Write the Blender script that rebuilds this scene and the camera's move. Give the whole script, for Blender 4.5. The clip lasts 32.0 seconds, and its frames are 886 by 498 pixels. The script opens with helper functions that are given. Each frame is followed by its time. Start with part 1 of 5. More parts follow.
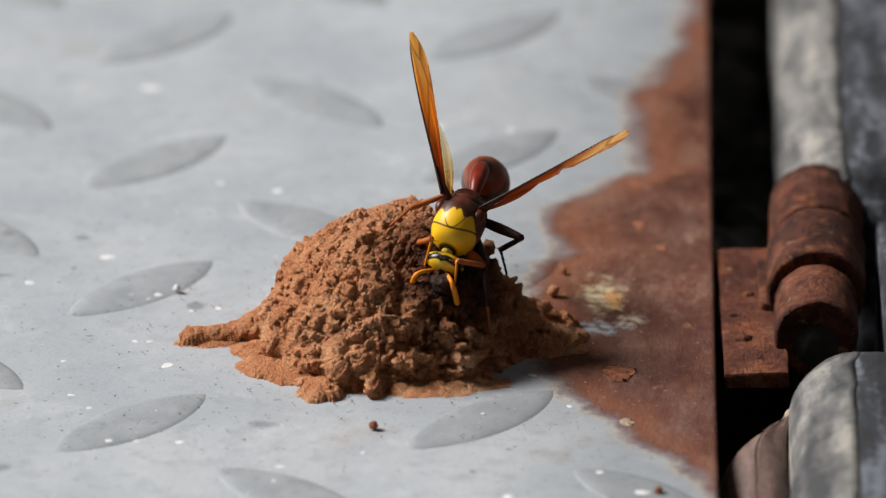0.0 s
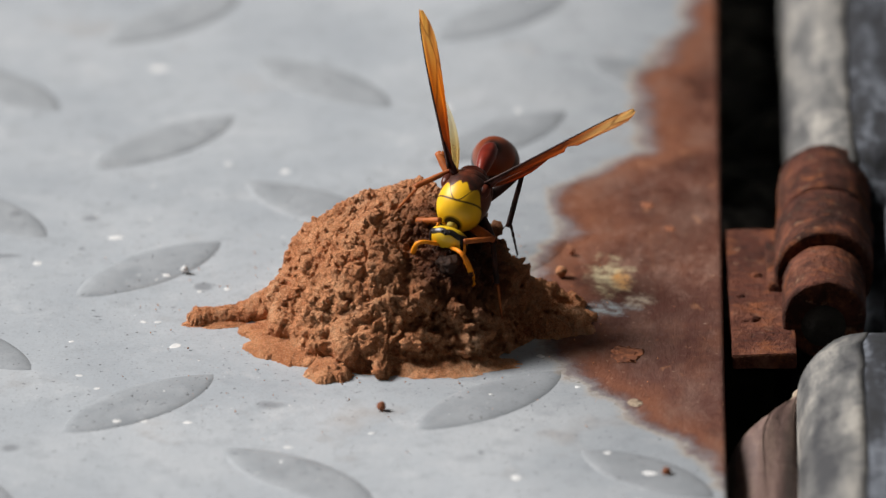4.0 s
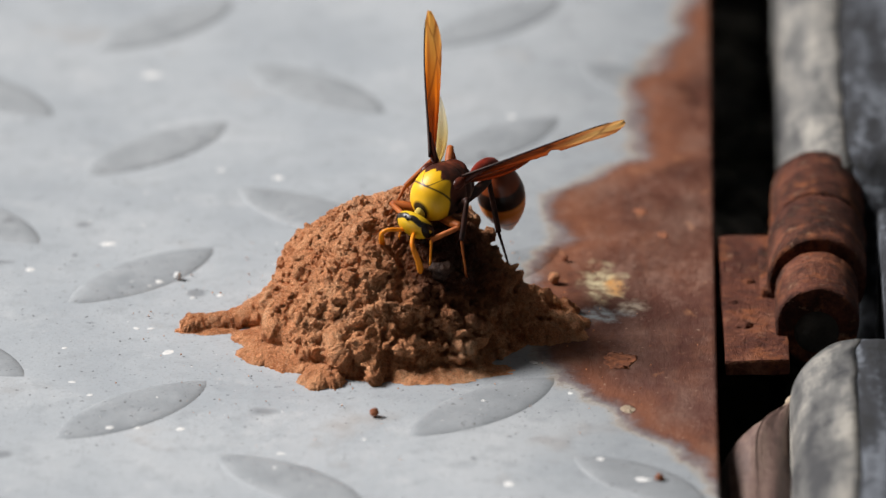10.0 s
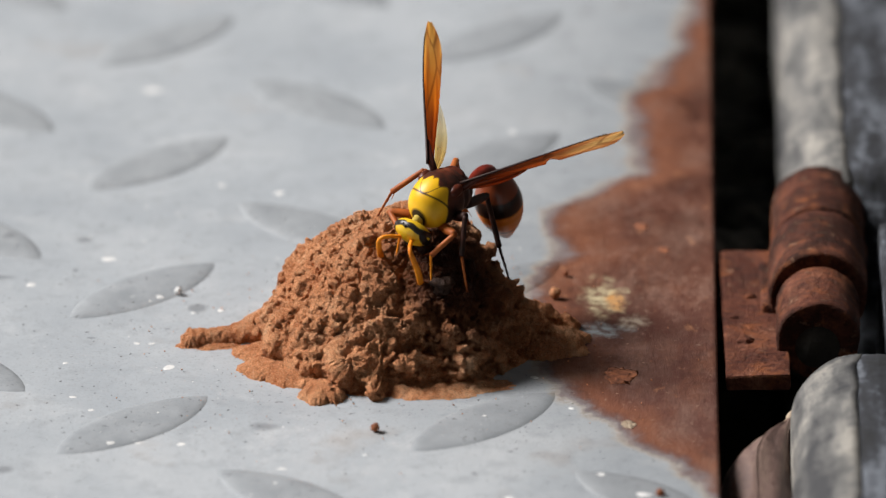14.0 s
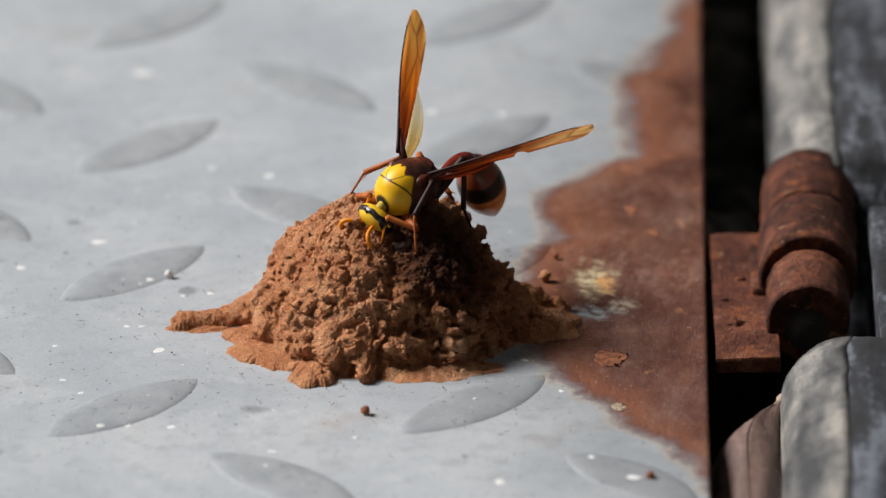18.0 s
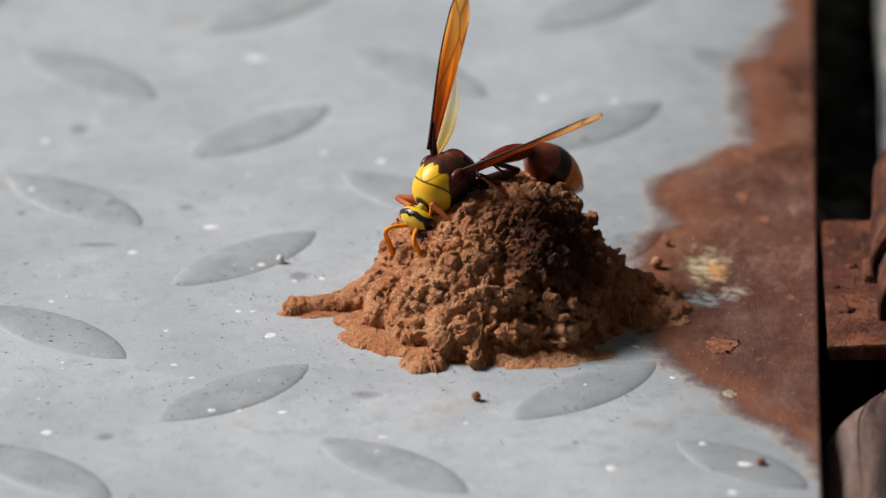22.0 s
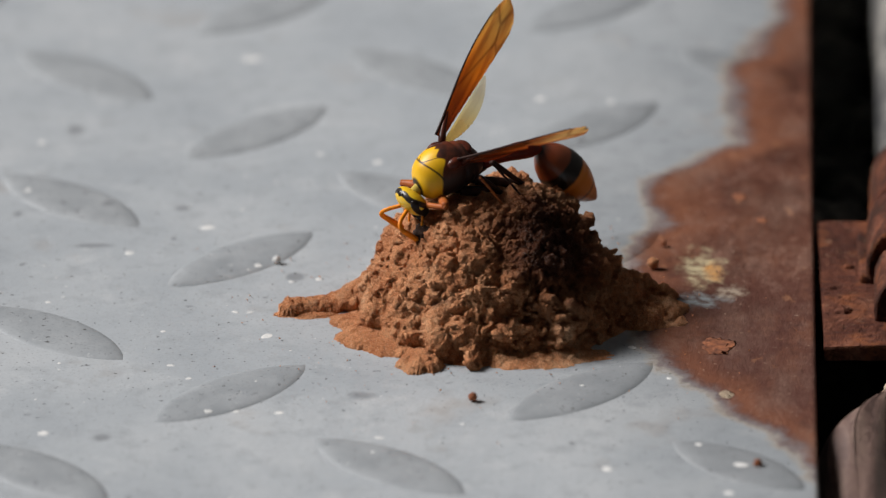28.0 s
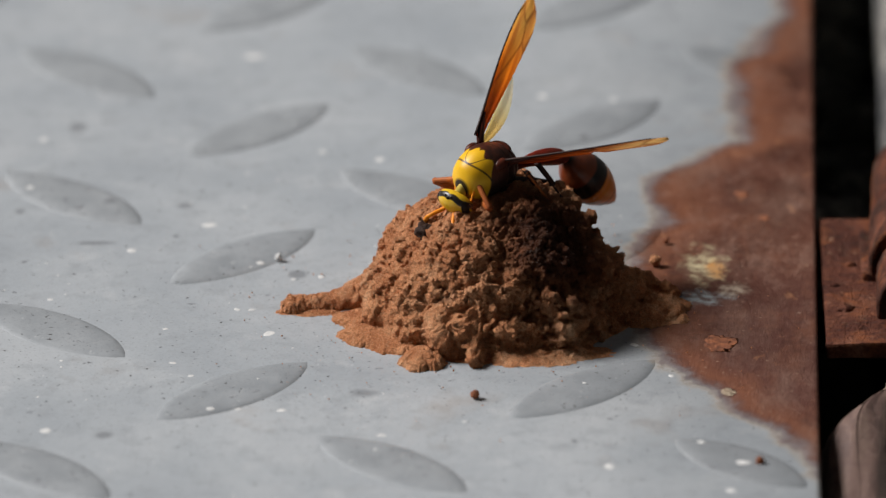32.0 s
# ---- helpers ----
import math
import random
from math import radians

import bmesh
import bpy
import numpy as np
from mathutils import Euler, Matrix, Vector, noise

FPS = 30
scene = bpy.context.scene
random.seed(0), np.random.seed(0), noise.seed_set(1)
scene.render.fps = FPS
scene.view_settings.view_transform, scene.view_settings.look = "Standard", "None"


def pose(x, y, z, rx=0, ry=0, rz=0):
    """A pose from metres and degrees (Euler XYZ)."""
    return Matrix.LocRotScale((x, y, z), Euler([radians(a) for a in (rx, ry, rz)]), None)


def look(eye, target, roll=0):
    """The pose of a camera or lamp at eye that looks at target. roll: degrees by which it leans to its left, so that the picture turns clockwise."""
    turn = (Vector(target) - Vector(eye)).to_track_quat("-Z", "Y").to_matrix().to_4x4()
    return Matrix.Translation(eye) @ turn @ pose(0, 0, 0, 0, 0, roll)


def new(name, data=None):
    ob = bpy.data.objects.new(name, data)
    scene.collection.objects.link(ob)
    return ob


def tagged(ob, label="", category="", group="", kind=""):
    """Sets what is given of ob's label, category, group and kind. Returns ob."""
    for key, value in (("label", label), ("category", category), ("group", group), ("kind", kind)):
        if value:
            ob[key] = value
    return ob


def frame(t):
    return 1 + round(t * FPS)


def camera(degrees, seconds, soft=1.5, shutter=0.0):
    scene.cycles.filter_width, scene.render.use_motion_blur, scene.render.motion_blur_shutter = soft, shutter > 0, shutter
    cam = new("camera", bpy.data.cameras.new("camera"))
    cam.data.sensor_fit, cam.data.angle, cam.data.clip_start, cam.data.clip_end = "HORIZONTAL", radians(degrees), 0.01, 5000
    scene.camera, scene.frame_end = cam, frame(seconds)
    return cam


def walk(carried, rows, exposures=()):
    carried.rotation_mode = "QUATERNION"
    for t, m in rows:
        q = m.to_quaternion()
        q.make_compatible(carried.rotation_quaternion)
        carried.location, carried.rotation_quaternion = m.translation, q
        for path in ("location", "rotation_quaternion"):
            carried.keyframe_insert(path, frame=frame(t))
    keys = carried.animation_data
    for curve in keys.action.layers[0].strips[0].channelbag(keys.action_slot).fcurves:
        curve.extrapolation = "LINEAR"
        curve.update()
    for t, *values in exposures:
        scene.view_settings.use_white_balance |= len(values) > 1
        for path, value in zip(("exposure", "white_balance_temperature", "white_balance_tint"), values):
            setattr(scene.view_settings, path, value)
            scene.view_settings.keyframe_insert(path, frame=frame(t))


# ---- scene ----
# Sunlight softened by thin cloud, from the far left.
SUN, SUN_UP, SUN_ROUND, SUN_WIDE, SKY = 6.5, 43.0, -74.0, 24.0, 0.0034
EXPOSURES = [(0, 0.05), (1, -0.02), (2, -0.01), (6, 0.03), (10, 0.10), (14, 0.09), (17, 0.10), (18, 0.01), (20, 0.08), (21, 0.09), (22, -0.05), (25, -0.23), (32, -0.32)]

# The camera stands about 1.75 m off on a long lens and is nudged by small pans and tilts.
EYE = Vector((0.04062, -1.55984, 0.66645))
ROLL = -0.570


def aim(pan, tilt):
    """The camera's pose, turned pan degrees to the right of +y and tilt degrees down."""
    p, d = radians(pan), radians(tilt)
    way = Vector((math.sin(p) * math.cos(d), math.cos(p) * math.cos(d), -math.sin(d)))
    return look(EYE, EYE + way, ROLL)


cam = camera(4.0819, 32.0, soft=1.3)
cam.data.dof.use_dof = True
cam.data.dof.focus_distance = 1.712
cam.data.dof.aperture_fstop = 17
walk(cam, [
    (0, aim(0.0876, 22.3457)), (0.5, aim(0.0662, 22.3295)), (1, aim(0.0571, 22.3613)), (1.5, aim(0.0522, 22.4291)),
    (2, aim(0.0516, 22.485)), (2.5, aim(0.0429, 22.477)), (4.5, aim(0.0479, 22.4291)), (5, aim(0.0343, 22.4968)),
    (5.5, aim(0.0429, 22.483)), (6, aim(0.0257, 22.4807)), (6.5, aim(0.0309, 22.391)), (7, aim(0.0482, 22.4032)),
    (7.5, aim(0.0491, 22.5229)), (8, aim(0.0508, 22.5527)), (8.5, aim(0.0762, 22.6068)), (9, aim(0.0871, 22.6029)),
    (9.5, aim(0.0881, 22.5032)), (10, aim(0.0826, 22.4054)), (10.5, aim(0.0702, 22.3535)), (11, aim(0.083, 22.3616)),
    (11.5, aim(0.0693, 22.4353)), (12, aim(0.0864, 22.4553)), (12.5, aim(0.0818, 22.4773)), (13, aim(0.0782, 22.4174)),
    (13.5, aim(0.0813, 22.3296)), (14, aim(0.0791, 22.3356)), (14.5, aim(0.0502, 22.4152)), (16.5, aim(0.1536, 22.4161)),
    (17, aim(0.133, 22.3442)), (17.5, aim(0.1351, 22.3402)), (18, aim(0.1278, 22.4159)), (18.5, aim(0.1145, 22.4516)),
    (19, aim(0.1186, 22.4756)), (19.5, aim(0.1053, 22.5074)), (20, aim(0.0887, 22.4554)), (20.5, aim(0.0845, 22.4195)),
    (21, aim(-0.144, 22.4294)), (21.5, aim(-0.3255, 22.4441)), (22, aim(-0.4293, 22.4754)), (22.5, aim(-0.4079, 22.4993)),
    (23, aim(-0.4231, 22.5073)), (23.5, aim(-0.4182, 22.4455)), (24, aim(-0.3832, 22.3859)), (24.5, aim(-0.3874, 22.3838)),
    (25, aim(-0.362, 22.4358)), (25.5, aim(-0.3686, 22.4438)), (26, aim(-0.3714, 22.4937)), (26.5, aim(-0.3948, 22.4696)),
    (28.5, aim(-0.4121, 22.4755)), (29, aim(-0.4016, 22.5054)), (29.5, aim(-0.4017, 22.5134)), (30, aim(-0.4161, 22.4515)),
    (30.5, aim(-0.4178, 22.4136)), (31, aim(-0.4091, 22.4037)), (31.5, aim(-0.4269, 22.4474)), (32, aim(-0.4228, 22.4834)),
], exposures=EXPOSURES)

# ---- light ----
def make_world():
    w = bpy.data.worlds.new("sky")
    scene.world = w
    w.use_nodes = True
    nt = w.node_tree
    sky = nt.nodes.new("ShaderNodeTexSky")
    sky.sky_type = "NISHITA"
    sky.sun_disc = False
    sky.sun_elevation, sky.sun_rotation = radians(SUN_UP), radians(SUN_ROUND)
    sky.air_density, sky.dust_density, sky.ozone_density = 1.0, 4.0, 1.0
    back = nt.nodes["Background"]
    back.inputs["Strength"].default_value = SKY
    nt.links.new(sky.outputs[0], back.inputs["Color"])


make_world()
sun = new("sun", bpy.data.lights.new("sun", "SUN"))
sun.data.energy, sun.data.angle, sun.data.color = SUN, radians(SUN_WIDE), (1.0, 0.962, 0.938)
# the light falls from this side: SUN_ROUND is counted from +y towards +x, as the sky counts it
sun_way = Vector((math.sin(radians(SUN_ROUND)) * math.cos(radians(SUN_UP)), math.cos(radians(SUN_ROUND)) * math.cos(radians(SUN_UP)), math.sin(radians(SUN_UP))))
sun.matrix_world = look(sun_way * 3, (0, 0, 0))

# ---- materials ----
class Nodes:
    """A small shorthand for building a node material in object space."""

    def __init__(self, name):
        self.mat = bpy.data.materials.new(name)
        self.mat.use_nodes = True
        self.nt = self.mat.node_tree
        self.bsdf = self.nt.nodes["Principled BSDF"]
        self.at = self.add("ShaderNodeTexCoord").outputs["Object"]

    def add(self, kind):
        return self.nt.nodes.new(kind)

    def put(self, socket, value):
        if isinstance(value, bpy.types.NodeSocket):
            self.nt.links.new(value, socket)
        elif isinstance(value, (tuple, list)) and len(value) == 3 and socket.type == "RGBA":
            socket.default_value = (*value, 1)
        else:
            socket.default_value = value

    def noise(self, scale, detail=4.0, rough=0.6, where=None, warp=0.0):
        n = self.add("ShaderNodeTexNoise")
        self.put(n.inputs["Vector"], where or self.at)
        self.put(n.inputs["Scale"], scale)
        self.put(n.inputs["Detail"], detail)
        self.put(n.inputs["Roughness"], rough)
        self.put(n.inputs["Distortion"], warp)
        return n.outputs[0]

    def cells(self, scale, feature="F1", where=None):
        n = self.add("ShaderNodeTexVoronoi")
        n.feature = feature
        self.put(n.inputs["Vector"], where or self.at)
        self.put(n.inputs["Scale"], scale)
        return n.outputs["Distance"]

    def stretch(self, sx, sy, sz):
        n = self.add("ShaderNodeMapping")
        self.put(n.inputs["Vector"], self.at)
        n.inputs["Scale"].default_value = (sx, sy, sz)
        return n.outputs[0]

    def axis(self, i, where=None):
        n = self.add("ShaderNodeSeparateXYZ")
        self.put(n.inputs[0], where or self.at)
        return n.outputs[i]

    def ramp(self, fac, *stops):
        n = self.add("ShaderNodeValToRGB")
        self.put(n.inputs[0], fac)
        els = n.color_ramp.elements
        els[0].position, els[1].position = stops[0][0], stops[-1][0]
        for p, _ in stops[1:-1]:
            els.new(p)
        for e, (p, c) in zip(els, stops):
            e.color = (*c, 1) if isinstance(c, tuple) else (c, c, c, 1)
        return n.outputs[0]

    def math(self, op, a, b=0.0, c=0.0):
        n = self.add("ShaderNodeMath")
        n.operation = op
        for s, v in zip(n.inputs, (a, b, c)):
            self.put(s, v)
        return n.outputs[0]

    def mix(self, fac, a, b, how="MIX"):
        n = self.add("ShaderNodeMix")
        n.data_type, n.blend_type = "RGBA", how
        self.put(n.inputs[0], fac)
        self.put(n.inputs[6], a)
        self.put(n.inputs[7], b)
        return n.outputs[2]

    def each(self):
        return self.add("ShaderNodeObjectInfo").outputs["Random"]

    def bump(self, height, strength, distance, under=None):
        n = self.add("ShaderNodeBump")
        self.put(n.inputs["Height"], height)
        self.put(n.inputs["Strength"], strength)
        self.put(n.inputs["Distance"], distance)
        if under is not None:
            self.put(n.inputs["Normal"], under)
        return n.outputs[0]

    def done(self, color, rough=0.6, metal=0.0, normal=None, **more):
        self.put(self.bsdf.inputs["Base Color"], color)
        self.put(self.bsdf.inputs["Roughness"], rough)
        self.put(self.bsdf.inputs["Metallic"], metal)
        if normal is not None:
            self.put(self.bsdf.inputs["Normal"], normal)
        for key, value in more.items():
            self.put(self.bsdf.inputs[key.replace("_", " ")], value)
        return self.mat


def rust_tone(n, tones, where=None):
    """The mottled colours of old rust, from dark to light."""
    big = n.noise(70, 6, 0.7, where, 0.6)
    fine = n.noise(900, 5, 0.75, where)
    base = n.ramp(n.math("ADD", n.math("MULTIPLY", big, 0.6), n.math("MULTIPLY", fine, 0.4)), *zip((0.36, 0.45, 0.54, 0.64), tones))
    return base, fine


def rust_cover(n):
    """Rust over zinc: how deep a place lies inside the rust, the cover's mask, its colour and grain."""
    y = n.math("DIVIDE", n.math("ADD", n.axis(1), 0.033), 0.19)
    line = n.ramp(y, *[((v + 33) / 190, (u - 50) / 50) for v, u in RUST_LINE])
    edge = n.math("ADD", n.math("MULTIPLY", line, 0.05), 0.05)
    wob = n.math("ADD", n.math("MULTIPLY", n.math("SUBTRACT", n.noise(95, 5, 0.6), 0.5), 0.009), n.math("MULTIPLY", n.math("SUBTRACT", n.noise(520, 5, 0.7), 0.5), 0.0035))
    deep = n.math("DIVIDE", n.math("ADD", n.math("SUBTRACT", n.axis(0), edge), wob), 0.004)
    mask = n.ramp(deep, (0.0, 0.0), (0.30, 0.55), (0.75, 0.94), (1.0, 1.0))
    run = n.stretch(1.0, 0.45, 1.0)
    rust, grain = rust_tone(n, ((0.050, 0.018, 0.011), (0.080, 0.030, 0.019), (0.110, 0.045, 0.030), (0.175, 0.090, 0.064)), run)
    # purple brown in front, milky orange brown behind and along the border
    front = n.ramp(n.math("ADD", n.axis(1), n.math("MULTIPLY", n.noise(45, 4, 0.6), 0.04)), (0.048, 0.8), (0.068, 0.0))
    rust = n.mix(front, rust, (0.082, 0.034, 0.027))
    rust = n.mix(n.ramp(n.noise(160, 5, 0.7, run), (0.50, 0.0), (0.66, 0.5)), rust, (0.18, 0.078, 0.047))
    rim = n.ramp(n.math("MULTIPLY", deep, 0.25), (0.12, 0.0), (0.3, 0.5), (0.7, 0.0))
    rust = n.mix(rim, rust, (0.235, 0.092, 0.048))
    # the sky's sheen painted as a grey veil, dark blotches, pale crusts, light specks
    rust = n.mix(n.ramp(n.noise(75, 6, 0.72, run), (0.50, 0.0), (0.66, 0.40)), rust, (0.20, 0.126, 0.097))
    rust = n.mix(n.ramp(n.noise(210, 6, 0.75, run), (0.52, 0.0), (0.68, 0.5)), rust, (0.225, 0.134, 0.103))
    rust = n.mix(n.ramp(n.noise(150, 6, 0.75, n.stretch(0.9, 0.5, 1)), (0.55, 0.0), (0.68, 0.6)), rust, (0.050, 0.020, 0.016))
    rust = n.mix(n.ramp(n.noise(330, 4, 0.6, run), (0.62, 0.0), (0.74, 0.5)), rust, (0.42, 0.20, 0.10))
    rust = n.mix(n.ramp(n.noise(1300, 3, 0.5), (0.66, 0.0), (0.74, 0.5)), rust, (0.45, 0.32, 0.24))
    for (px, py), (w, d), tint, much in (((0.0655, 0.0435), (0.0036, 0.0085), (0.46, 0.40, 0.25), 0.75), ((0.0668, 0.0425), (0.0018, 0.0042), (0.46, 0.19, 0.035), 0.65), ((0.0635, 0.0320), (0.0066, 0.0034), (0.27, 0.30, 0.31), 0.8), ((0.0690, 0.0350), (0.0030, 0.0030), (0.42, 0.35, 0.27), 0.6)):
        u = n.math("DIVIDE", n.math("SUBTRACT", n.axis(0), px), w)
        v = n.math("DIVIDE", n.math("SUBTRACT", n.axis(1), py), d)
        away = n.math("SQRT", n.math("ADD", n.math("MULTIPLY", u, u), n.math("MULTIPLY", v, v)))
        away = n.math("ADD", away, n.math("MULTIPLY", n.math("SUBTRACT", n.noise(380, 6, 0.75), 0.5), 2.6))
        rust = n.mix(n.math("MULTIPLY", n.ramp(away, (0.35, much), (0.95, 0.0)), n.ramp(n.noise(750, 4, 0.6), (0.40, 0.25), (0.58, 1.25))), rust, tint)
    return deep, mask, rust, grain


def zinc_cover(name, lug):
    """Galvanised steel, smudged and specked, under a ragged field of rust along its hinged edge."""
    n = Nodes(name)
    n.at = n.add("ShaderNodeNewGeometry").outputs["Position"]
    big, mid, fine = n.noise(28, 5, 0.6), n.noise(190, 6, 0.65), n.noise(2200, 4, 0.65)
    if lug:
        zinc = n.ramp(mid, (0.3, (0.258, 0.280, 0.300)), (0.7, (0.335, 0.357, 0.377)))
        zinc = n.mix(n.math("MULTIPLY", n.each(), 0.25), zinc, (0.36, 0.38, 0.395))
    else:
        zinc = n.ramp(big, (0.3, (0.315, 0.345, 0.375)), (0.5, (0.385, 0.415, 0.442)), (0.72, (0.465, 0.490, 0.512)))
        zinc = n.mix(n.ramp(mid, (0.50, 0.0), (0.70, 0.6)), zinc, (0.27, 0.29, 0.31))
        # pale smudges and faint brown bloom
        zinc = n.mix(n.ramp(n.noise(75, 5, 0.7), (0.56, 0.0), (0.72, 0.55)), zinc, (0.54, 0.56, 0.575))
        zinc = n.mix(n.ramp(n.noise(48, 4, 0.6), (0.60, 0.0), (0.72, 0.30)), zinc, (0.36, 0.30, 0.25))
    zinc = n.mix(n.ramp(fine, (0.56, 0.0), (0.70, 0.55)), zinc, (0.19, 0.195, 0.20))
    zinc = n.mix(n.ramp(n.noise(1250, 2, 0.5), (0.68, 0.0), (0.73, 0.9)), zinc, (0.045, 0.04, 0.038))
    zinc = n.mix(n.ramp(n.noise(420, 3, 0.5), (0.70, 0.0), (0.76, 0.8)), zinc, (0.10, 0.10, 0.105))
    zinc = n.mix(n.ramp(n.noise(1000, 2, 0.5, n.stretch(1.0, 0.7, 1.0)), (0.70, 0.0), (0.76, 0.4)), zinc, (0.56, 0.58, 0.59))
    # a few dark smudges with a shape of their own: place, half width and depth in millimetres
    for px, py, w, d in ((-20.0, 53.5, 3.2, 1.0), (-16.9, -14.4, 1.7, 1.6), (-7.9, 67.1, 1.5, 1.5), (-31.1, 65.5, 1.0, 1.6), (-18.5, 68.4, 1.3, 1.8), (18.2, -0.9, 2.6, 1.8), (-8.8, 55.8, 0.5, 0.9), (8.5, 41.5, 1.6, 1.6), (-24, 97, 1.6, 2.6), (-6.1, 31.1, 0.9, 0.35), (4.4, 34.0, 0.5, 0.4)):
        u = n.math("DIVIDE", n.math("SUBTRACT", n.axis(0), px * 0.001), w * 0.001)
        v = n.math("DIVIDE", n.math("SUBTRACT", n.axis(1), py * 0.001), d * 0.001)
        away = n.math("ADD", n.math("SQRT", n.math("ADD", n.math("MULTIPLY", u, u), n.math("MULTIPLY", v, v))), n.math("MULTIPLY", n.math("SUBTRACT", mid, 0.5), 1.5))
        zinc = n.mix(n.ramp(away, (0.4, 0.55), (1.1, 0.0)), zinc, (0.13, 0.135, 0.145))
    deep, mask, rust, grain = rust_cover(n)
    # zinc darkened towards the rust: the light's fall-off, painted into the colour
    falloff = n.ramp(n.math("DIVIDE", n.math("ADD", deep, 9.0), 9.0), (0.0, 0.0), (1.0, 0.8))
    zinc = n.mix(falloff, zinc, n.mix(1.0, zinc, (0.66, 0.66, 0.66), "MULTIPLY"))
    zinc = n.mix(n.ramp(n.math("ADD", n.math("MULTIPLY", deep, 0.5), 0.5), (0.40, 0.0), (0.56, 0.35), (0.7, 0.0)), zinc, (0.38, 0.29, 0.18))
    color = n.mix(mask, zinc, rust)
    rough = n.mix(mask, n.ramp(mid, (0.3, 0.46), (0.7, 0.62)), n.ramp(grain, (0.3, 0.5), (0.7, 0.8)))
    height = n.math("ADD", n.math("MULTIPLY", n.noise(45, 3, 0.5), 3.0), n.math("ADD", n.noise(500, 4, 0.6), n.math("MULTIPLY", n.math("MULTIPLY", grain, mask), 3.0)))
    metal = n.mix(mask, (0.12, 0.12, 0.12), (0.03, 0.03, 0.03))
    return n.done(color, rough, metal, n.bump(height, 0.55, 0.00014), Specular_IOR_Level=n.mix(mask, (0.32, 0.32, 0.32), (0.12, 0.12, 0.12)))


def rust_material(name="rust", dark=1.0):
    n = Nodes(name)
    base, fine = rust_tone(n, ((0.030, 0.0105, 0.0075), (0.075, 0.025, 0.0165), (0.135, 0.047, 0.028), (0.27, 0.118, 0.072)))
    base = n.mix(n.ramp(n.noise(130, 6, 0.75), (0.42, 0.0), (0.60, 0.85 * dark)), base, (0.020, 0.0095, 0.007))
    base = n.mix(n.ramp(n.noise(230, 5, 0.7), (0.52, 0.0), (0.66, 0.8)), base, (0.25, 0.085, 0.034))
    base = n.mix(n.ramp(n.noise(520, 4, 0.6), (0.62, 0.0), (0.72, 0.6)), base, (0.34, 0.20, 0.13))
    height = n.math("ADD", n.noise(350, 6, 0.7), n.math("MULTIPLY", fine, 0.6))
    return n.done(base, n.ramp(fine, (0.3, 0.55), (0.7, 0.85)), 0.1, n.bump(height, 1.0, 0.0009), Specular_IOR_Level=0.15)


def mud_material():
    n = Nodes("dried_mud")
    n.at = n.add("ShaderNodeNewGeometry").outputs["Position"]
    big, mid, fine = n.noise(70, 4, 0.55), n.noise(420, 5, 0.65), n.noise(3200, 4, 0.7)
    tone = n.ramp(n.math("ADD", n.math("MULTIPLY", big, 0.5), n.math("MULTIPLY", mid, 0.5)), (0.32, (0.48, 0.145, 0.050)), (0.5, (0.80, 0.366, 0.174)), (0.66, (0.88, 0.56, 0.34)))
    tone = n.mix(n.ramp(n.noise(110, 3, 0.5), (0.52, 0.0), (0.70, 0.55)), tone, (0.54, 0.18, 0.07))
    tone = n.mix(n.ramp(fine, (0.38, 0.42), (0.54, 0.0)), tone, (0.22, 0.075, 0.034))
    tone = n.mix(n.ramp(n.noise(5200, 3, 0.6), (0.55, 0.0), (0.66, 0.5)), tone, (0.90, 0.56, 0.34))
    tone = n.mix(n.ramp(n.noise(2100, 4, 0.7), (0.56, 0.0), (0.68, 0.6)), tone, (0.80, 0.47, 0.28))
    tone = n.mix(n.ramp(n.noise(240, 4, 0.6), (0.60, 0.0), (0.70, 0.25)), tone, (0.30, 0.215, 0.16))
    # freshly laid wet mud: a dark shining patch, enlarged to paint in shade
    off = n.add("ShaderNodeVectorMath")
    off.operation = "SUBTRACT"
    n.put(off.inputs[0], n.at)
    off.inputs[1].default_value = WET_SHADE_AT
    squash = n.add("ShaderNodeVectorMath")
    squash.operation = "LENGTH"
    n.put(squash.inputs[0], off.outputs[0])
    far = n.math("ADD", squash.outputs["Value"], n.math("MULTIPLY", n.math("SUBTRACT", n.noise(260, 5, 0.7), 0.5), 0.012))
    # a brown halo: damp mud and the shade on the right face, painted together
    damp_shade = n.ramp(n.math("DIVIDE", far, 0.0160), (0.40, 0.75), (1.0, 0.0))
    tone = n.mix(damp_shade, tone, (0.185, 0.052, 0.018))
    wet = n.ramp(n.math("DIVIDE", far, 0.0125), (0.36, 1.0), (0.85, 0.0))
    tone = n.mix(n.math("MULTIPLY", wet, 0.9), tone, (0.040, 0.0135, 0.008))
    rough = n.mix(wet, (0.92, 0.92, 0.92), (0.35, 0.35, 0.35))
    height = n.math("ADD", n.math("MULTIPLY", n.noise(900, 5, 0.7), 1.2), n.math("ADD", fine, n.math("MULTIPLY", n.noise(6000, 3, 0.6), 0.7)))
    return n.done(tone, rough, 0.0, n.bump(height, 1.0, 0.0008), Specular_IOR_Level=0.12)


def wet_mud_material():
    n = Nodes("wet_mud")
    return n.done(n.ramp(n.noise(700, 4, 0.6), (0.3, (0.018, 0.010, 0.008)), (0.7, (0.055, 0.028, 0.018))), 0.55, 0.0, n.bump(n.noise(1500, 4, 0.7), 1.0, 0.0004), Specular_IOR_Level=0.12)


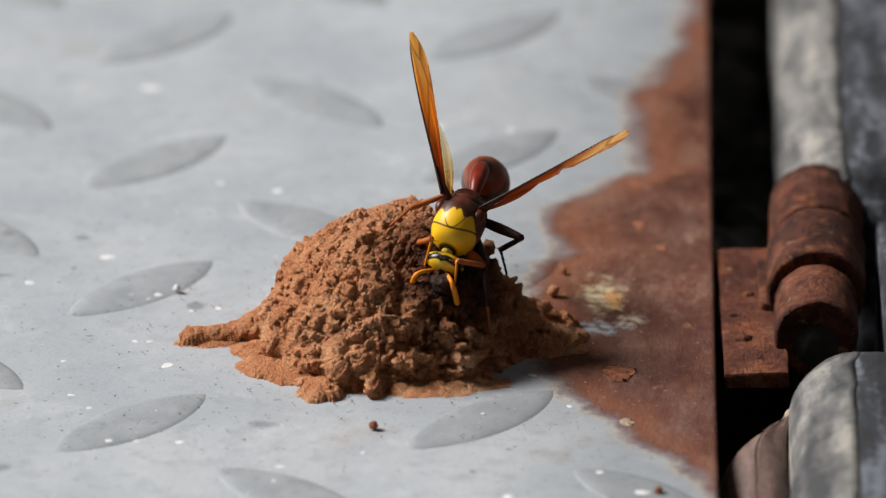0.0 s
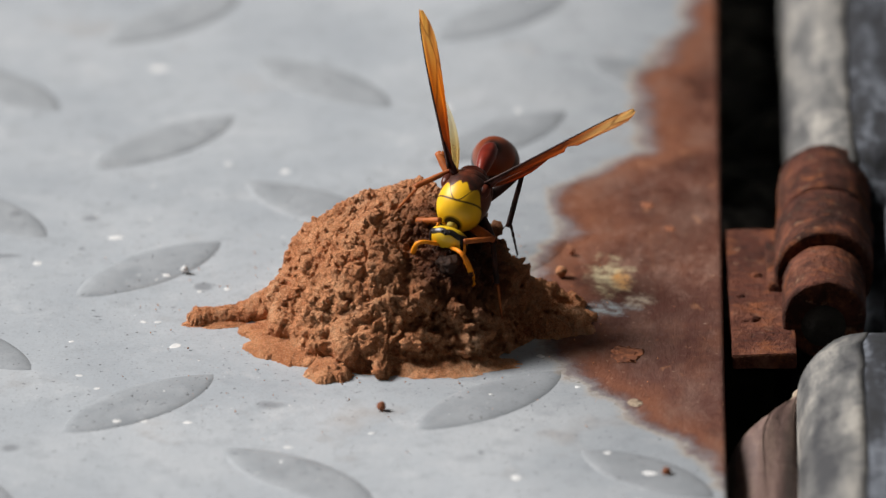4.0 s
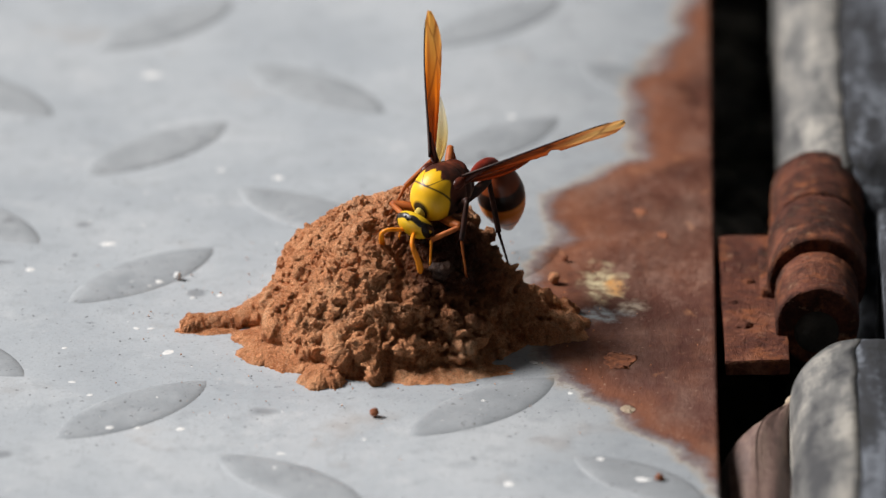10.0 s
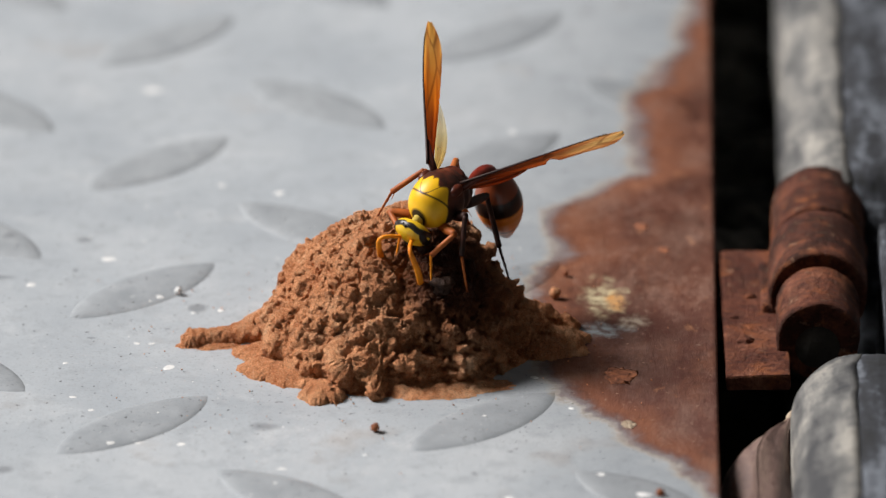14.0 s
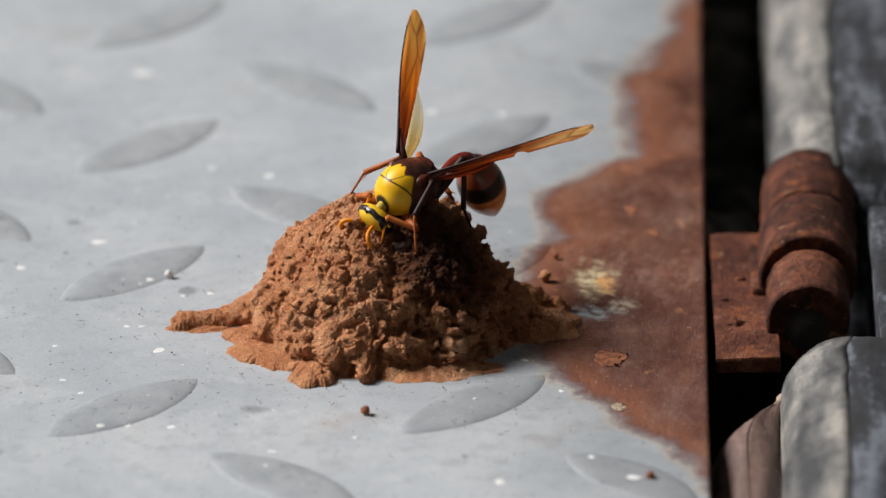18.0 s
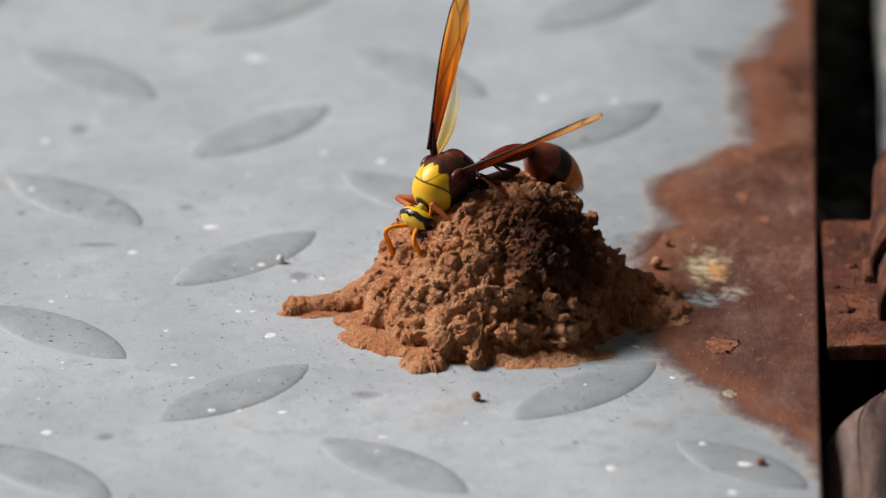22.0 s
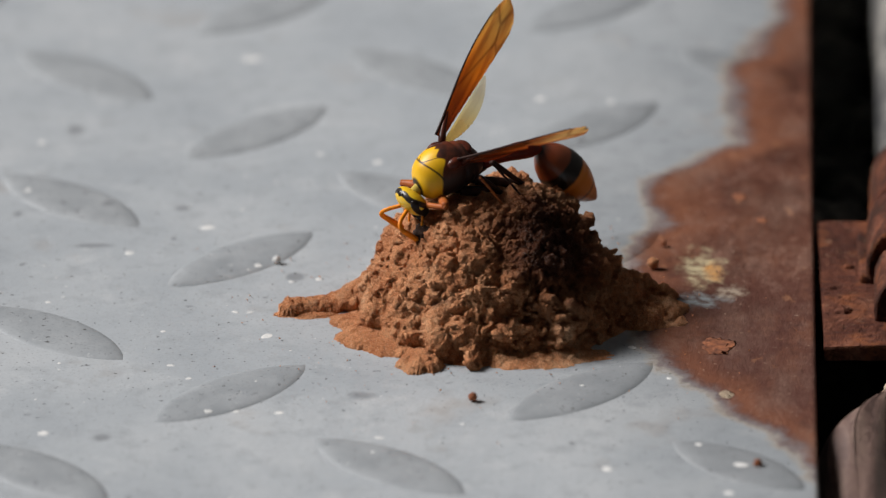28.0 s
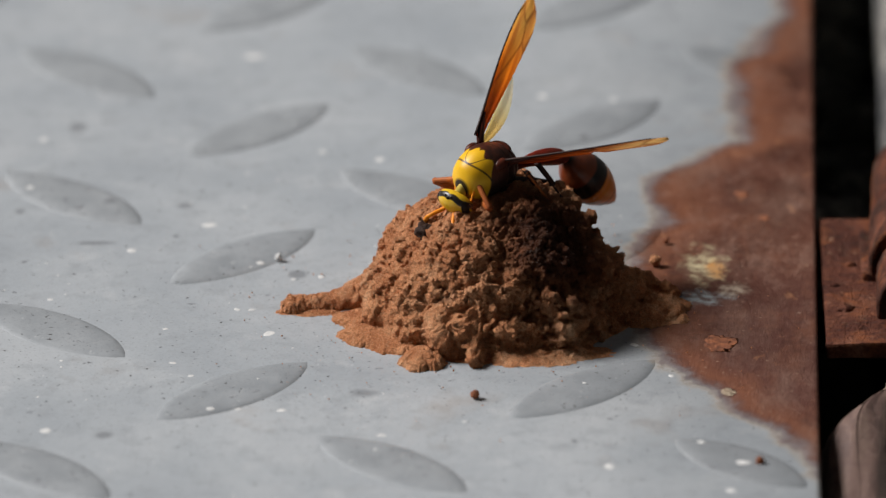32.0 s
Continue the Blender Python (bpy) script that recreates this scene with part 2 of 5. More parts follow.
def weathered_material(name, tones, scale=60, rough=0.75):
    n = Nodes(name)
    streak = n.noise(scale, 6, 0.65, n.stretch(2.2, 0.5, 2.2))
    spots = n.noise(scale * 5, 6, 0.7)
    c = n.ramp(n.math("ADD", n.math("MULTIPLY", streak, 0.7), n.math("MULTIPLY", spots, 0.3)), *[(0.40 + 0.20 * i / (len(tones) - 1), t) for i, t in enumerate(tones)])
    return n.done(c, rough, 0.0, n.bump(n.math("ADD", streak, spots), 0.7, 0.0006))


def earth_material():
    n = Nodes("dark_earth")
    c = n.ramp(n.noise(80, 6, 0.7), (0.3, (0.012, 0.010, 0.008)), (0.55, (0.035, 0.03, 0.022)), (0.75, (0.08, 0.07, 0.05)))
    return n.done(c, 0.95, 0.0, n.bump(n.noise(260, 6, 0.7), 1.0, 0.002))


def shell_material(name, color, dark, rough=0.35, scale=500):
    """Hard insect skin: a tone with fine pits and faint clouding."""
    n = Nodes(name)
    c = n.mix(n.ramp(n.noise(scale, 4, 0.6), (0.35, 0.0), (0.7, 1.0)), dark, color)
    return n.done(c, rough, 0.0, n.bump(n.noise(7000, 2, 0.5), 0.35, 0.00004), Specular_IOR_Level=0.2)


def thorax_material():
    """Yellow fore part, russet brown behind with a scalloped border, fine dark seams."""
    n = Nodes("thorax_skin")
    x, y, z = n.axis(0), n.axis(1), n.axis(2)
    side = n.math("ABSOLUTE", y)
    wave = n.math("MULTIPLY", n.math("SINE", n.math("MULTIPLY", side, 3400.0)), 0.00045)
    # the yellow shield covers the front and reaches further back on top
    reach = n.math("ADD", n.math("ADD", x, n.math("MULTIPLY", z, 0.32)), wave)
    yellow = n.ramp(n.math("DIVIDE", n.math("SUBTRACT", reach, 0.0020), 0.0005), (0.0, 0.0), (0.6, 1.0))
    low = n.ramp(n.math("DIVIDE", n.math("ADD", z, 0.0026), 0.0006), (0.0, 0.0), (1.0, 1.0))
    brown = n.ramp(n.noise(420, 4, 0.6), (0.35, (0.024, 0.008, 0.005)), (0.65, (0.125, 0.030, 0.014)))
    gold = n.ramp(n.noise(350, 3, 0.5), (0.3, (0.66, 0.36, 0.008)), (0.7, (0.80, 0.47, 0.012)))
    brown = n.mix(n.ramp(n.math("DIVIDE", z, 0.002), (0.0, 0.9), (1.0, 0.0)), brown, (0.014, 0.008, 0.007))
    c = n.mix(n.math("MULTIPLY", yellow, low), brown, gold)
    # the collar's seams: from one point on the front, two run back and two run out to the sides
    square = n.math("MULTIPLY", y, y)
    for bend, most in ((120.0, 0.9), (820.0, 0.85)):
        seam = n.math("ABSOLUTE", n.math("SUBTRACT", n.math("ADD", x, n.math("MULTIPLY", square, bend)), 0.0034))
        fine = n.math("MULTIPLY", n.ramp(n.math("DIVIDE", seam, 0.0004), (0.14, most), (0.42, 0.0)), n.ramp(n.math("DIVIDE", z, 0.002), (0.0, 0.0), (0.3, 1.0)))
        c = n.mix(fine, c, (0.03, 0.013, 0.006))
    # black round the neck
    c = n.mix(n.ramp(n.math("DIVIDE", n.math("SUBTRACT", x, 0.0047), 0.0003), (0.2, 0.0), (0.6, 1.0)), c, (0.012, 0.008, 0.007))
    return n.done(c, 0.4, 0.0, n.bump(n.noise(6000, 2, 0.5), 0.35, 0.00004), Specular_IOR_Level=0.3)


def gaster_material():
    """Russet at the root, a black belt, then orange brown with a darker ring."""
    n = Nodes("abdomen_skin")
    x = n.math("ADD", n.math("DIVIDE", n.axis(0), -0.012), n.math("MULTIPLY", n.math("SUBTRACT", n.noise(260, 3, 0.5), 0.5), 0.05))
    c = n.ramp(x, (0.0, (0.02, 0.012, 0.01)), (0.07, (0.16, 0.034, 0.012)), (0.27, (0.22, 0.050, 0.014)), (0.30, (0.012, 0.008, 0.007)), (0.47, (0.012, 0.008, 0.007)), (0.50, (0.74, 0.245, 0.030)), (0.76, (0.68, 0.215, 0.027)), (0.79, (0.24, 0.065, 0.015)), (0.83, (0.68, 0.22, 0.027)), (1.0, (0.38, 0.115, 0.018)))
    return n.done(c, 0.28, 0.0, n.bump(n.noise(5000, 3, 0.5), 0.3, 0.00004))


def wing_material(name, root, mid, tip, length, clear=0.3, folds=0.5):
    """Amber film with dark veins along it."""
    n = Nodes(name)
    x, y = n.axis(0), n.axis(1)
    along = n.math("DIVIDE", x, -length)
    tone = n.ramp(n.math("ADD", along, n.math("MULTIPLY", n.math("SUBTRACT", n.noise(220, 3, 0.5), 0.5), 0.2)), (0.05, root), (0.28, tuple((2 * a + b) / 3 for a, b in zip(root, mid))), (0.50, mid), (0.82, tip))
    fold = n.noise(1100, 2, 0.5, n.stretch(0.05, 1.0, 0.3))
    tone = n.mix(n.ramp(fold, (0.40, folds), (0.54, 0.0)), tone, (0.32, 0.06, 0.010))
    vein = n.cells(170, "DISTANCE_TO_EDGE", n.stretch(0.3, 1.0, 0.2))
    tone = n.mix(n.ramp(vein, (0.0, 0.5), (0.025, 0.0)), tone, (0.20, 0.06, 0.02))
    n.done(tone, 0.28, 0.0, n.bump(n.noise(900, 3, 0.5, n.stretch(0.3, 1.5, 1)), 0.4, 0.0001))
    glow = n.add("ShaderNodeBsdfTranslucent")
    n.put(glow.inputs["Color"], tone)
    seen = n.add("ShaderNodeBsdfTransparent")
    n.put(seen.inputs["Color"], n.mix(0.12, tone, (1, 1, 1)))
    one, two = n.add("ShaderNodeMixShader"), n.add("ShaderNodeMixShader")
    n.put(one.inputs[0], 0.82)
    n.nt.links.new(n.bsdf.outputs[0], one.inputs[1])
    n.nt.links.new(glow.outputs[0], one.inputs[2])
    n.put(two.inputs[0], clear)
    n.nt.links.new(one.outputs[0], two.inputs[1])
    n.nt.links.new(seen.outputs[0], two.inputs[2])
    n.nt.links.new(two.outputs[0], n.nt.nodes["Material Output"].inputs[0])
    return n.mat


# the border of the rust: distance along the plate's edge and across, in millimetres
RUST_LINE = ((-32, 80), (-26, 77.5), (-16, 73.5), (-10, 69), (0, 63.5), (6, 59.5), (16, 56), (32, 53), (50, 54), (60, 59), (67, 57), (77, 57.5), (86, 65.5), (90, 69.5), (99, 70.5), (107, 69), (117, 68), (125, 72), (132, 74.5), (139, 76.5), (156, 78.5))
WET_SHADE_AT = (0.0455, 0.0195, 0.0150)
M_SCALE = rust_material("flaking_rust", 0.25)
M_PLATE, M_LUG, M_RUST, M_MUD, M_WET = zinc_cover("galvanised_steel", False), zinc_cover("worn_zinc", True), rust_material(), mud_material(), wet_mud_material()
M_PALE = weathered_material("pale_weathered_stone", ((0.022, 0.023, 0.026), (0.105, 0.104, 0.10), (0.28, 0.265, 0.235)), 50)
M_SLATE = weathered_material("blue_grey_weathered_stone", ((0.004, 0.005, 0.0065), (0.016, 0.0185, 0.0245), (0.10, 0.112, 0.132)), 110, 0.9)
M_STONE = weathered_material("damp_stone", ((0.015, 0.0145, 0.012), (0.048, 0.045, 0.037), (0.15, 0.14, 0.115)), 150, 0.9)
M_LEAF = weathered_material("dry_leaf", ((0.075, 0.043, 0.036), (0.135, 0.082, 0.067), (0.20, 0.135, 0.108)), 120, 0.55)
M_EARTH = earth_material()
# near black, for the unseen walls that hold back fill light
M_BLOCKER = weathered_material("dark_blocker", ((0.025, 0.024, 0.022), (0.035, 0.034, 0.031), (0.05, 0.048, 0.044)), 6)
M_STALK = weathered_material("pale_dry_leaf", ((0.22, 0.16, 0.11), (0.34, 0.26, 0.18), (0.45, 0.36, 0.26)), 200, 0.6)
M_FLECK = Nodes("chalky_fleck")
M_FLECK = M_FLECK.done(M_FLECK.ramp(M_FLECK.noise(900, 3, 0.5), (0.3, (0.50, 0.51, 0.51)), (0.7, (0.68, 0.68, 0.67))), 0.7)
M_CRUST = Nodes("orange_rust_crust")
M_CRUST = M_CRUST.done(M_CRUST.ramp(M_CRUST.noise(800, 4, 0.6), (0.35, (0.10, 0.032, 0.016)), (0.65, (0.32, 0.11, 0.045))), 0.9)
M_THORAX, M_GASTER = thorax_material(), gaster_material()
M_NECK = shell_material("pale_yellow_skin", (0.62, 0.50, 0.12), (0.40, 0.30, 0.06))
M_BLACK = shell_material("black_skin", (0.022, 0.014, 0.012), (0.010, 0.007, 0.006), 0.3)
M_BROWN = shell_material("russet_skin", (0.21, 0.026, 0.014), (0.10, 0.014, 0.009), 0.28)
M_DARKRED = shell_material("dark_russet_skin", (0.10, 0.022, 0.011), (0.035, 0.010, 0.007), 0.35)
M_DARKLEG = shell_material("dark_leg_skin", (0.04, 0.013, 0.008), (0.012, 0.006, 0.005), 0.55)
M_REDLEG = shell_material("russet_leg_skin", (0.42, 0.12, 0.025), (0.24, 0.06, 0.016), 0.5)
M_ORANGE = shell_material("orange_skin", (0.85, 0.31, 0.015), (0.66, 0.19, 0.012), 0.4)
M_WING = wing_material("amber_wing", (0.46, 0.115, 0.018), (0.92, 0.43, 0.065), (0.97, 0.66, 0.26), 0.0245, 0.48, 0.4)
M_WORN = wing_material("worn_amber_wing", (0.27, 0.08, 0.022), (0.46, 0.17, 0.045), (0.82, 0.62, 0.34), 0.0245, 0.35)
M_HIND = wing_material("pale_wing", (0.90, 0.70, 0.30), (0.98, 0.92, 0.66), (1.0, 0.97, 0.82), 0.013, 0.74, 0.1)

# ---- building helpers ----
def mesh_of(name, bm, material, smooth=True):
    me = bpy.data.meshes.new(name)
    bm.normal_update()
    bm.to_mesh(me)
    bm.free()
    me.materials.append(material)
    if smooth:
        me.shade_smooth()
    return me


def part(name, bm, material, parent=None, label="", smooth=True):
    """Link a bmesh as one mesh object, under its thing or part."""
    ob = new(name, mesh_of(name, bm, material, smooth))
    ob.parent = parent
    return tagged(ob, label)


def thing(name, label, category, group="", at=None):
    ob = tagged(new(name), label, category, group)
    ob.empty_display_size = 0.005
    if at is not None:
        ob.matrix_world = at
    return ob


def loft(rings, caps=True, bm=None):
    """Skin a row of closed rings with quads."""
    bm = bm or bmesh.new()
    made = [[bm.verts.new(p) for p in ring] for ring in rings]
    for a, b in zip(made, made[1:]):
        k = len(a)
        for i in range(k):
            bm.faces.new((a[i], a[(i + 1) % k], b[(i + 1) % k], b[i]))
    if caps:
        bm.faces.new(list(reversed(made[0])))
        bm.faces.new(made[-1])
    bmesh.ops.recalc_face_normals(bm, faces=bm.faces)
    return bm


def tube(points, radii, seg=14, bm=None):
    """A round tube along a line of points."""
    pts = [Vector(p) for p in points]
    rings, side = [], None
    for i, p in enumerate(pts):
        d = (pts[min(i + 1, len(pts) - 1)] - pts[max(i - 1, 0)]).normalized()
        if side is None:
            side = d.orthogonal().normalized()
        side = (side - d * side.dot(d)).normalized()
        up = d.cross(side)
        rings.append([p + radii[i] * (math.cos(a) * side + math.sin(a) * up) for a in (math.tau * k / seg for k in range(seg))])
    return loft(rings, bm=bm)


def lathe(stations, seg=28, bm=None):
    """A body along x from stations (x, half width, half height, height of the centre)."""
    rings = []
    for x, ry, rz, zc in stations:
        rings.append([(x, ry * math.cos(a), zc + rz * math.sin(a)) for a in (math.tau * k / seg for k in range(seg))])
    return loft(rings, bm=bm)


def curve_stations(keys, steps):
    """Smooth stations between a few key ones (monotone in x)."""
    keys = np.array(keys, float)
    s = np.linspace(0, len(keys) - 1, steps)
    out = []
    for v in s:
        i = min(int(v), len(keys) - 2)
        f = v - i
        p0, p1, p2, p3 = keys[max(i - 1, 0)], keys[i], keys[i + 1], keys[min(i + 2, len(keys) - 1)]
        c = 0.5 * (2 * p1 + (p2 - p0) * f + (2 * p0 - 5 * p1 + 4 * p2 - p3) * f * f + (3 * p1 - p0 - 3 * p2 + p3) * f ** 3)
        out.append(tuple(float(u) for u in c))
    return out


def ball(rx, ry, rz, at=(0, 0, 0), sub=3, bm=None):
    bm = bm or bmesh.new()
    m = Matrix.Translation(at) @ Matrix.Diagonal((rx, ry, rz, 1))
    bmesh.ops.create_icosphere(bm, subdivisions=sub, radius=1, matrix=m)
    return bm


def lump(radius, sub=3, rough=0.25, freq=1.6, seed=0, squash=1.0):
    """An uneven clod or stone."""
    bm = ball(1, 1, 1, sub=sub)
    off = Vector((seed * 7.3, seed * 3.1, seed * 5.7))
    for v in bm.verts:
        d = 1 + rough * (noise.noise(v.co * freq + off) + 0.5 * noise.noise(v.co * freq * 2.3 + off))
        v.co = Vector((v.co.x * d, v.co.y * d, v.co.z * d * squash)) * radius
    return bm


def block(x0, x1, y0, y1, z0, z1, bevel=0.0005, cuts=1):
    bm = bmesh.new()
    m = Matrix.Translation(((x0 + x1) / 2, (y0 + y1) / 2, (z0 + z1) / 2)) @ Matrix.Diagonal((x1 - x0, y1 - y0, z1 - z0, 1))
    bmesh.ops.create_cube(bm, size=1, matrix=m)
    bmesh.ops.bevel(bm, geom=bm.edges, offset=bevel, segments=cuts + 1, affect="EDGES", profile=0.6)
    return bm


def tree_of(me):
    """A tree to cast rays on a mesh."""
    from mathutils.bvhtree import BVHTree
    return BVHTree.FromPolygons([v.co for v in me.vertices], [p.vertices for p in me.polygons])


MM = 0.001

# ---- ground and plate ----
def build_ground():
    """Dark earth deep below the plate, one sheet out to the horizon."""
    bm = bmesh.new()
    rings = [0.0] + [0.02 * 1.35 ** k for k in range(27)]
    made = []
    for r in rings[1:]:
        ring = []
        for k in range(48):
            a = math.tau * k / 48
            p = Vector((0.09 + r * math.cos(a), 0.1 + r * math.sin(a), 0))
            z = -0.055 + min(r, 0.3) * 0.03 * noise.noise(p * 40)
            ring.append(bm.verts.new((p.x, p.y, z)))
        made.append(ring)
    bm.faces.new(made[0])
    for a, b in zip(made, made[1:]):
        for i in range(48):
            bm.faces.new((a[i], a[(i + 1) % 48], b[(i + 1) % 48], b[i]))
    bmesh.ops.recalc_face_normals(bm, faces=bm.faces)
    ob = part("ground", bm, M_EARTH)
    return tagged(ob, "dark bare earth under the steel cover", "ground", kind="structure")


def edge_x(y):
    """The plate's hinged edge."""
    return 0.0802 + 0.0175 * y


def build_plate():
    bm = bmesh.new()
    nx, ny = 70, 110
    rows = []
    for j in range(ny + 1):
        y = -0.42 + 1.02 * j / ny
        row = []
        for i in range(nx + 1):
            f = min(1.0, (i / (nx - 2)) ** 0.6)
            x = -0.5 + (edge_x(y) - 0.0008 + 0.5) * f + max(0, i - nx + 2) * 0.0004
            z = 0.00007 * noise.noise(Vector((x * 14, y * 14, 3)))
            if i == nx:
                z -= 0.0003
            row.append(bm.verts.new((x, y, z)))
        rows.append(row)
    for a, b in zip(rows, rows[1:]):
        for i in range(nx):
            bm.faces.new((a[i], a[i + 1], b[i + 1], b[i]))
    # the rim goes down to the underside
    rim = [rows[0][i] for i in range(nx + 1)] + [rows[j][nx] for j in range(1, ny + 1)] + [rows[ny][i] for i in range(nx - 1, -1, -1)] + [rows[j][0] for j in range(ny - 1, 0, -1)]
    low = [bm.verts.new((v.co.x, v.co.y, -0.004)) for v in rim]
    for i in range(len(rim)):
        k = (i + 1) % len(rim)
        bm.faces.new((rim[i], low[i], low[k], rim[k]))
    bm.faces.new(low)
    bmesh.ops.recalc_face_normals(bm, faces=bm.faces)
    plate = part("steel_plate", bm, M_PLATE)
    return tagged(plate, "grey galvanised tread plate, rusted brown along its hinged edge", "steel plate")


def lug_mesh():
    """One raised lens of the tread pattern, pointed at both ends."""
    half, wide, high, k = 14.0 * MM, 5.1 * MM, 0.24 * MM, 22
    rings = []
    for inset, z in ((-0.5 * MM, -0.0004), (-0.05 * MM, -0.00008), (0.8 * MM, 0.38 * high), (1.6 * MM, 0.74 * high), (2.5 * MM, 0.94 * high), (3.6 * MM, high)):
        up, down = [], []
        for i in range(k + 1):
            s = -1 + 2 * i / k
            h, w = half - inset * 1.6, wide - inset
            up.append((h * s, w * (1 - s * s) ** 0.8 if w > 0 else 0.0, z))
            down.append((-h * s, -w * (1 - s * s) ** 0.8, z))
        rings.append(up[:-1] + down[:-1])
    return mesh_of("tread_lug", loft(rings), M_LUG)


def build_lugs(plate):
    me = lug_mesh()
    for c in range(-19, 4):
        for r in range(-8, 12):
            odd = c % 2
            x = c * 0.02403 + (r + 0.5 * odd) * 0.000845 - 0.00135 * odd
            y = (r + 0.5 * odd) * 0.048 - 0.0016 * odd
            if x > edge_x(y) - 0.008 or not -0.4 < y < 0.58:
                continue
            if c < -8 and (c + r) % 2 or c == 3 and r in (0, 1):
                continue
            lug = new("tread_lug", me)
            lug.parent = plate
            turn = 44.6 + random.uniform(-1, 1)
            lug.matrix_basis = pose(x + random.uniform(-0.0004, 0.0004), y + random.uniform(-0.0004, 0.0004), 0.0001, 0, 0, -turn if odd else turn)
            if c == 3:
                lug.matrix_basis = Matrix.Translation((-0.001, 0, 0)) @ lug.matrix_basis @ Matrix.Diagonal((0.86, 0.9, 1, 1))


# ---- the mud nest ----
HEAP = Vector((35.4 * MM, 28.9 * MM, 0))


def heap_reach(a):
    """How far the heap's foot reaches in the direction a, in millimetres."""
    v = Vector((math.cos(a), math.sin(a), 0))
    r = 20.3 + 1.5 * noise.noise(v * 2.2 + Vector((4, 1, 0))) + 0.9 * noise.noise(v * 6 + Vector((1, 7, 0)))
    return r + 0.2 * max(0.0, math.cos(a)) - 0.8 * max(0.0, -math.cos(a - 0.3)) ** 3


def heap_point(a, s):
    """A point of the smooth heap: a around, s from 0 on top to 1 at the foot."""
    reach = heap_reach(a)
    dome = min(s / 0.93, 1.0)
    west = max(0.0, -math.cos(a))
    h = 18.2 * (1 - dome ** (2.2 - 0.05 * west)) ** (0.75) if dome < 1 else 0.0
    skirt = 0.9 * max(0.0, 1 - ((s - 0.86) / 0.14) ** 2) if s > 0.86 else 0.9 * min(1, s / 0.86)
    lean = 1.6 * (1 - s)
    return Vector((HEAP.x + (reach * s * math.cos(a) + lean) * MM, HEAP.y + reach * s * math.sin(a) * MM, max(h, skirt if s > 0.86 else h) * MM))


def pellets(q, freq, low, high):
    """The height of balls of mud packed in cells, in cells: how far the nearest ones stand out of their middles."""
    away, at = noise.voronoi(q * freq)
    best = 0.0
    for d, c in zip(away[:3], at[:3]):
        r = low + (high - low) * noise.cell(c * 7.13)
        best = max(best, r * r - d * d)
    return math.sqrt(best)


def rough_mud(p, n, amount=1.0):
    """Push a point of the mud out along n into clods, pellets and pits."""
    q = p * 1000.0
    warp = q + 1.3 * Vector((noise.noise(q * 0.7), noise.noise(q * 0.7 + Vector((9, 2, 5))), noise.noise(q * 0.7 + Vector((3, 8, 1)))))
    big = noise.noise(q * 0.17)
    # finer and smoother on the sunny shoulder, coarse lumps low down and on the hinge side
    coarse = max(0.0, min(1.0, (q.x - 31) / 13 + (8 - q.z) / 8))
    coarse = min(1.25, max(0.2, 0.3 + 0.8 * coarse + 0.6 * noise.noise(q * 0.13 + Vector((2, 2, 9)))))
    clod = 3.2 * pellets(warp, 0.27, 0.30, 0.85) - 1.13
    ball_ = 1.35 * pellets(warp + Vector((5, 5, 5)), 0.55, 0.15, 0.80) - 0.42
    patch = max(0.0, min(1.0, 0.5 + 2.5 * noise.noise(q * 0.4 + Vector((1, 6, 2)))))
    grit = patch * 0.5 * pellets(q + Vector((2, 9, 4)), 1.35, 0.1, 0.8) + 0.22 * pellets(q + Vector((7, 1, 4)), 3.1, 0.3, 0.8) - 0.2
    rough = 0.55 * noise.fractal(q * 0.75, 0.8, 2.1, 4)
    pit = min(0.0, noise.noise(q * 0.55 + Vector((31, 7, 3))) + 0.30) * 3.6 + min(0.0, noise.noise(q * 1.2 + Vector((3, 17, 3))) + 0.42) * 3.0
    return p + n * (amount * MM * (0.9 * big + coarse * (clod + pit * 0.75) + (0.25 + 0.75 * coarse) * ball_ + 0.45 * pit + 0.8 * grit + (0.5 + 0.5 * coarse) * rough + 1.05))


def build_heap(nest):
    around, up = 760, 330
    bm = bmesh.new()
    rows = []
    for j in range(1, up + 1):
        s = (j / up) ** 0.85
        row = []
        for i in range(around):
            a = math.tau * i / around
            p = heap_point(a, s)
            e = 0.01
            t1 = heap_point(a + e, s) - p
            t2 = heap_point(a, max(s - e, 0.0)) - p
            n = t1.cross(t2)
            n = n.normalized() if n.length > 1e-12 else Vector((0, 0, 1))
            if n.z < 0:
                n = -n
            fade = max(0.15, min(1.0, p.z / (2.2 * MM)))
            q = rough_mud(p, n, fade)
            if s > 0.985:
                q.z = -0.0003
            row.append(bm.verts.new(q))
        rows.append(row)
    top = bm.verts.new(rough_mud(heap_point(0, 0), Vector((0, 0, 1))))
    for i in range(around):
        bm.faces.new((top, rows[0][i], rows[0][(i + 1) % around]))
    for a, b in zip(rows, rows[1:]):
        for i in range(around):
            bm.faces.new((a[i], b[i], b[(i + 1) % around], a[(i + 1) % around]))
    bmesh.ops.recalc_face_normals(bm, faces=bm.faces)
    ob = part("mud_dome", bm, M_MUD, nest)
    return ob


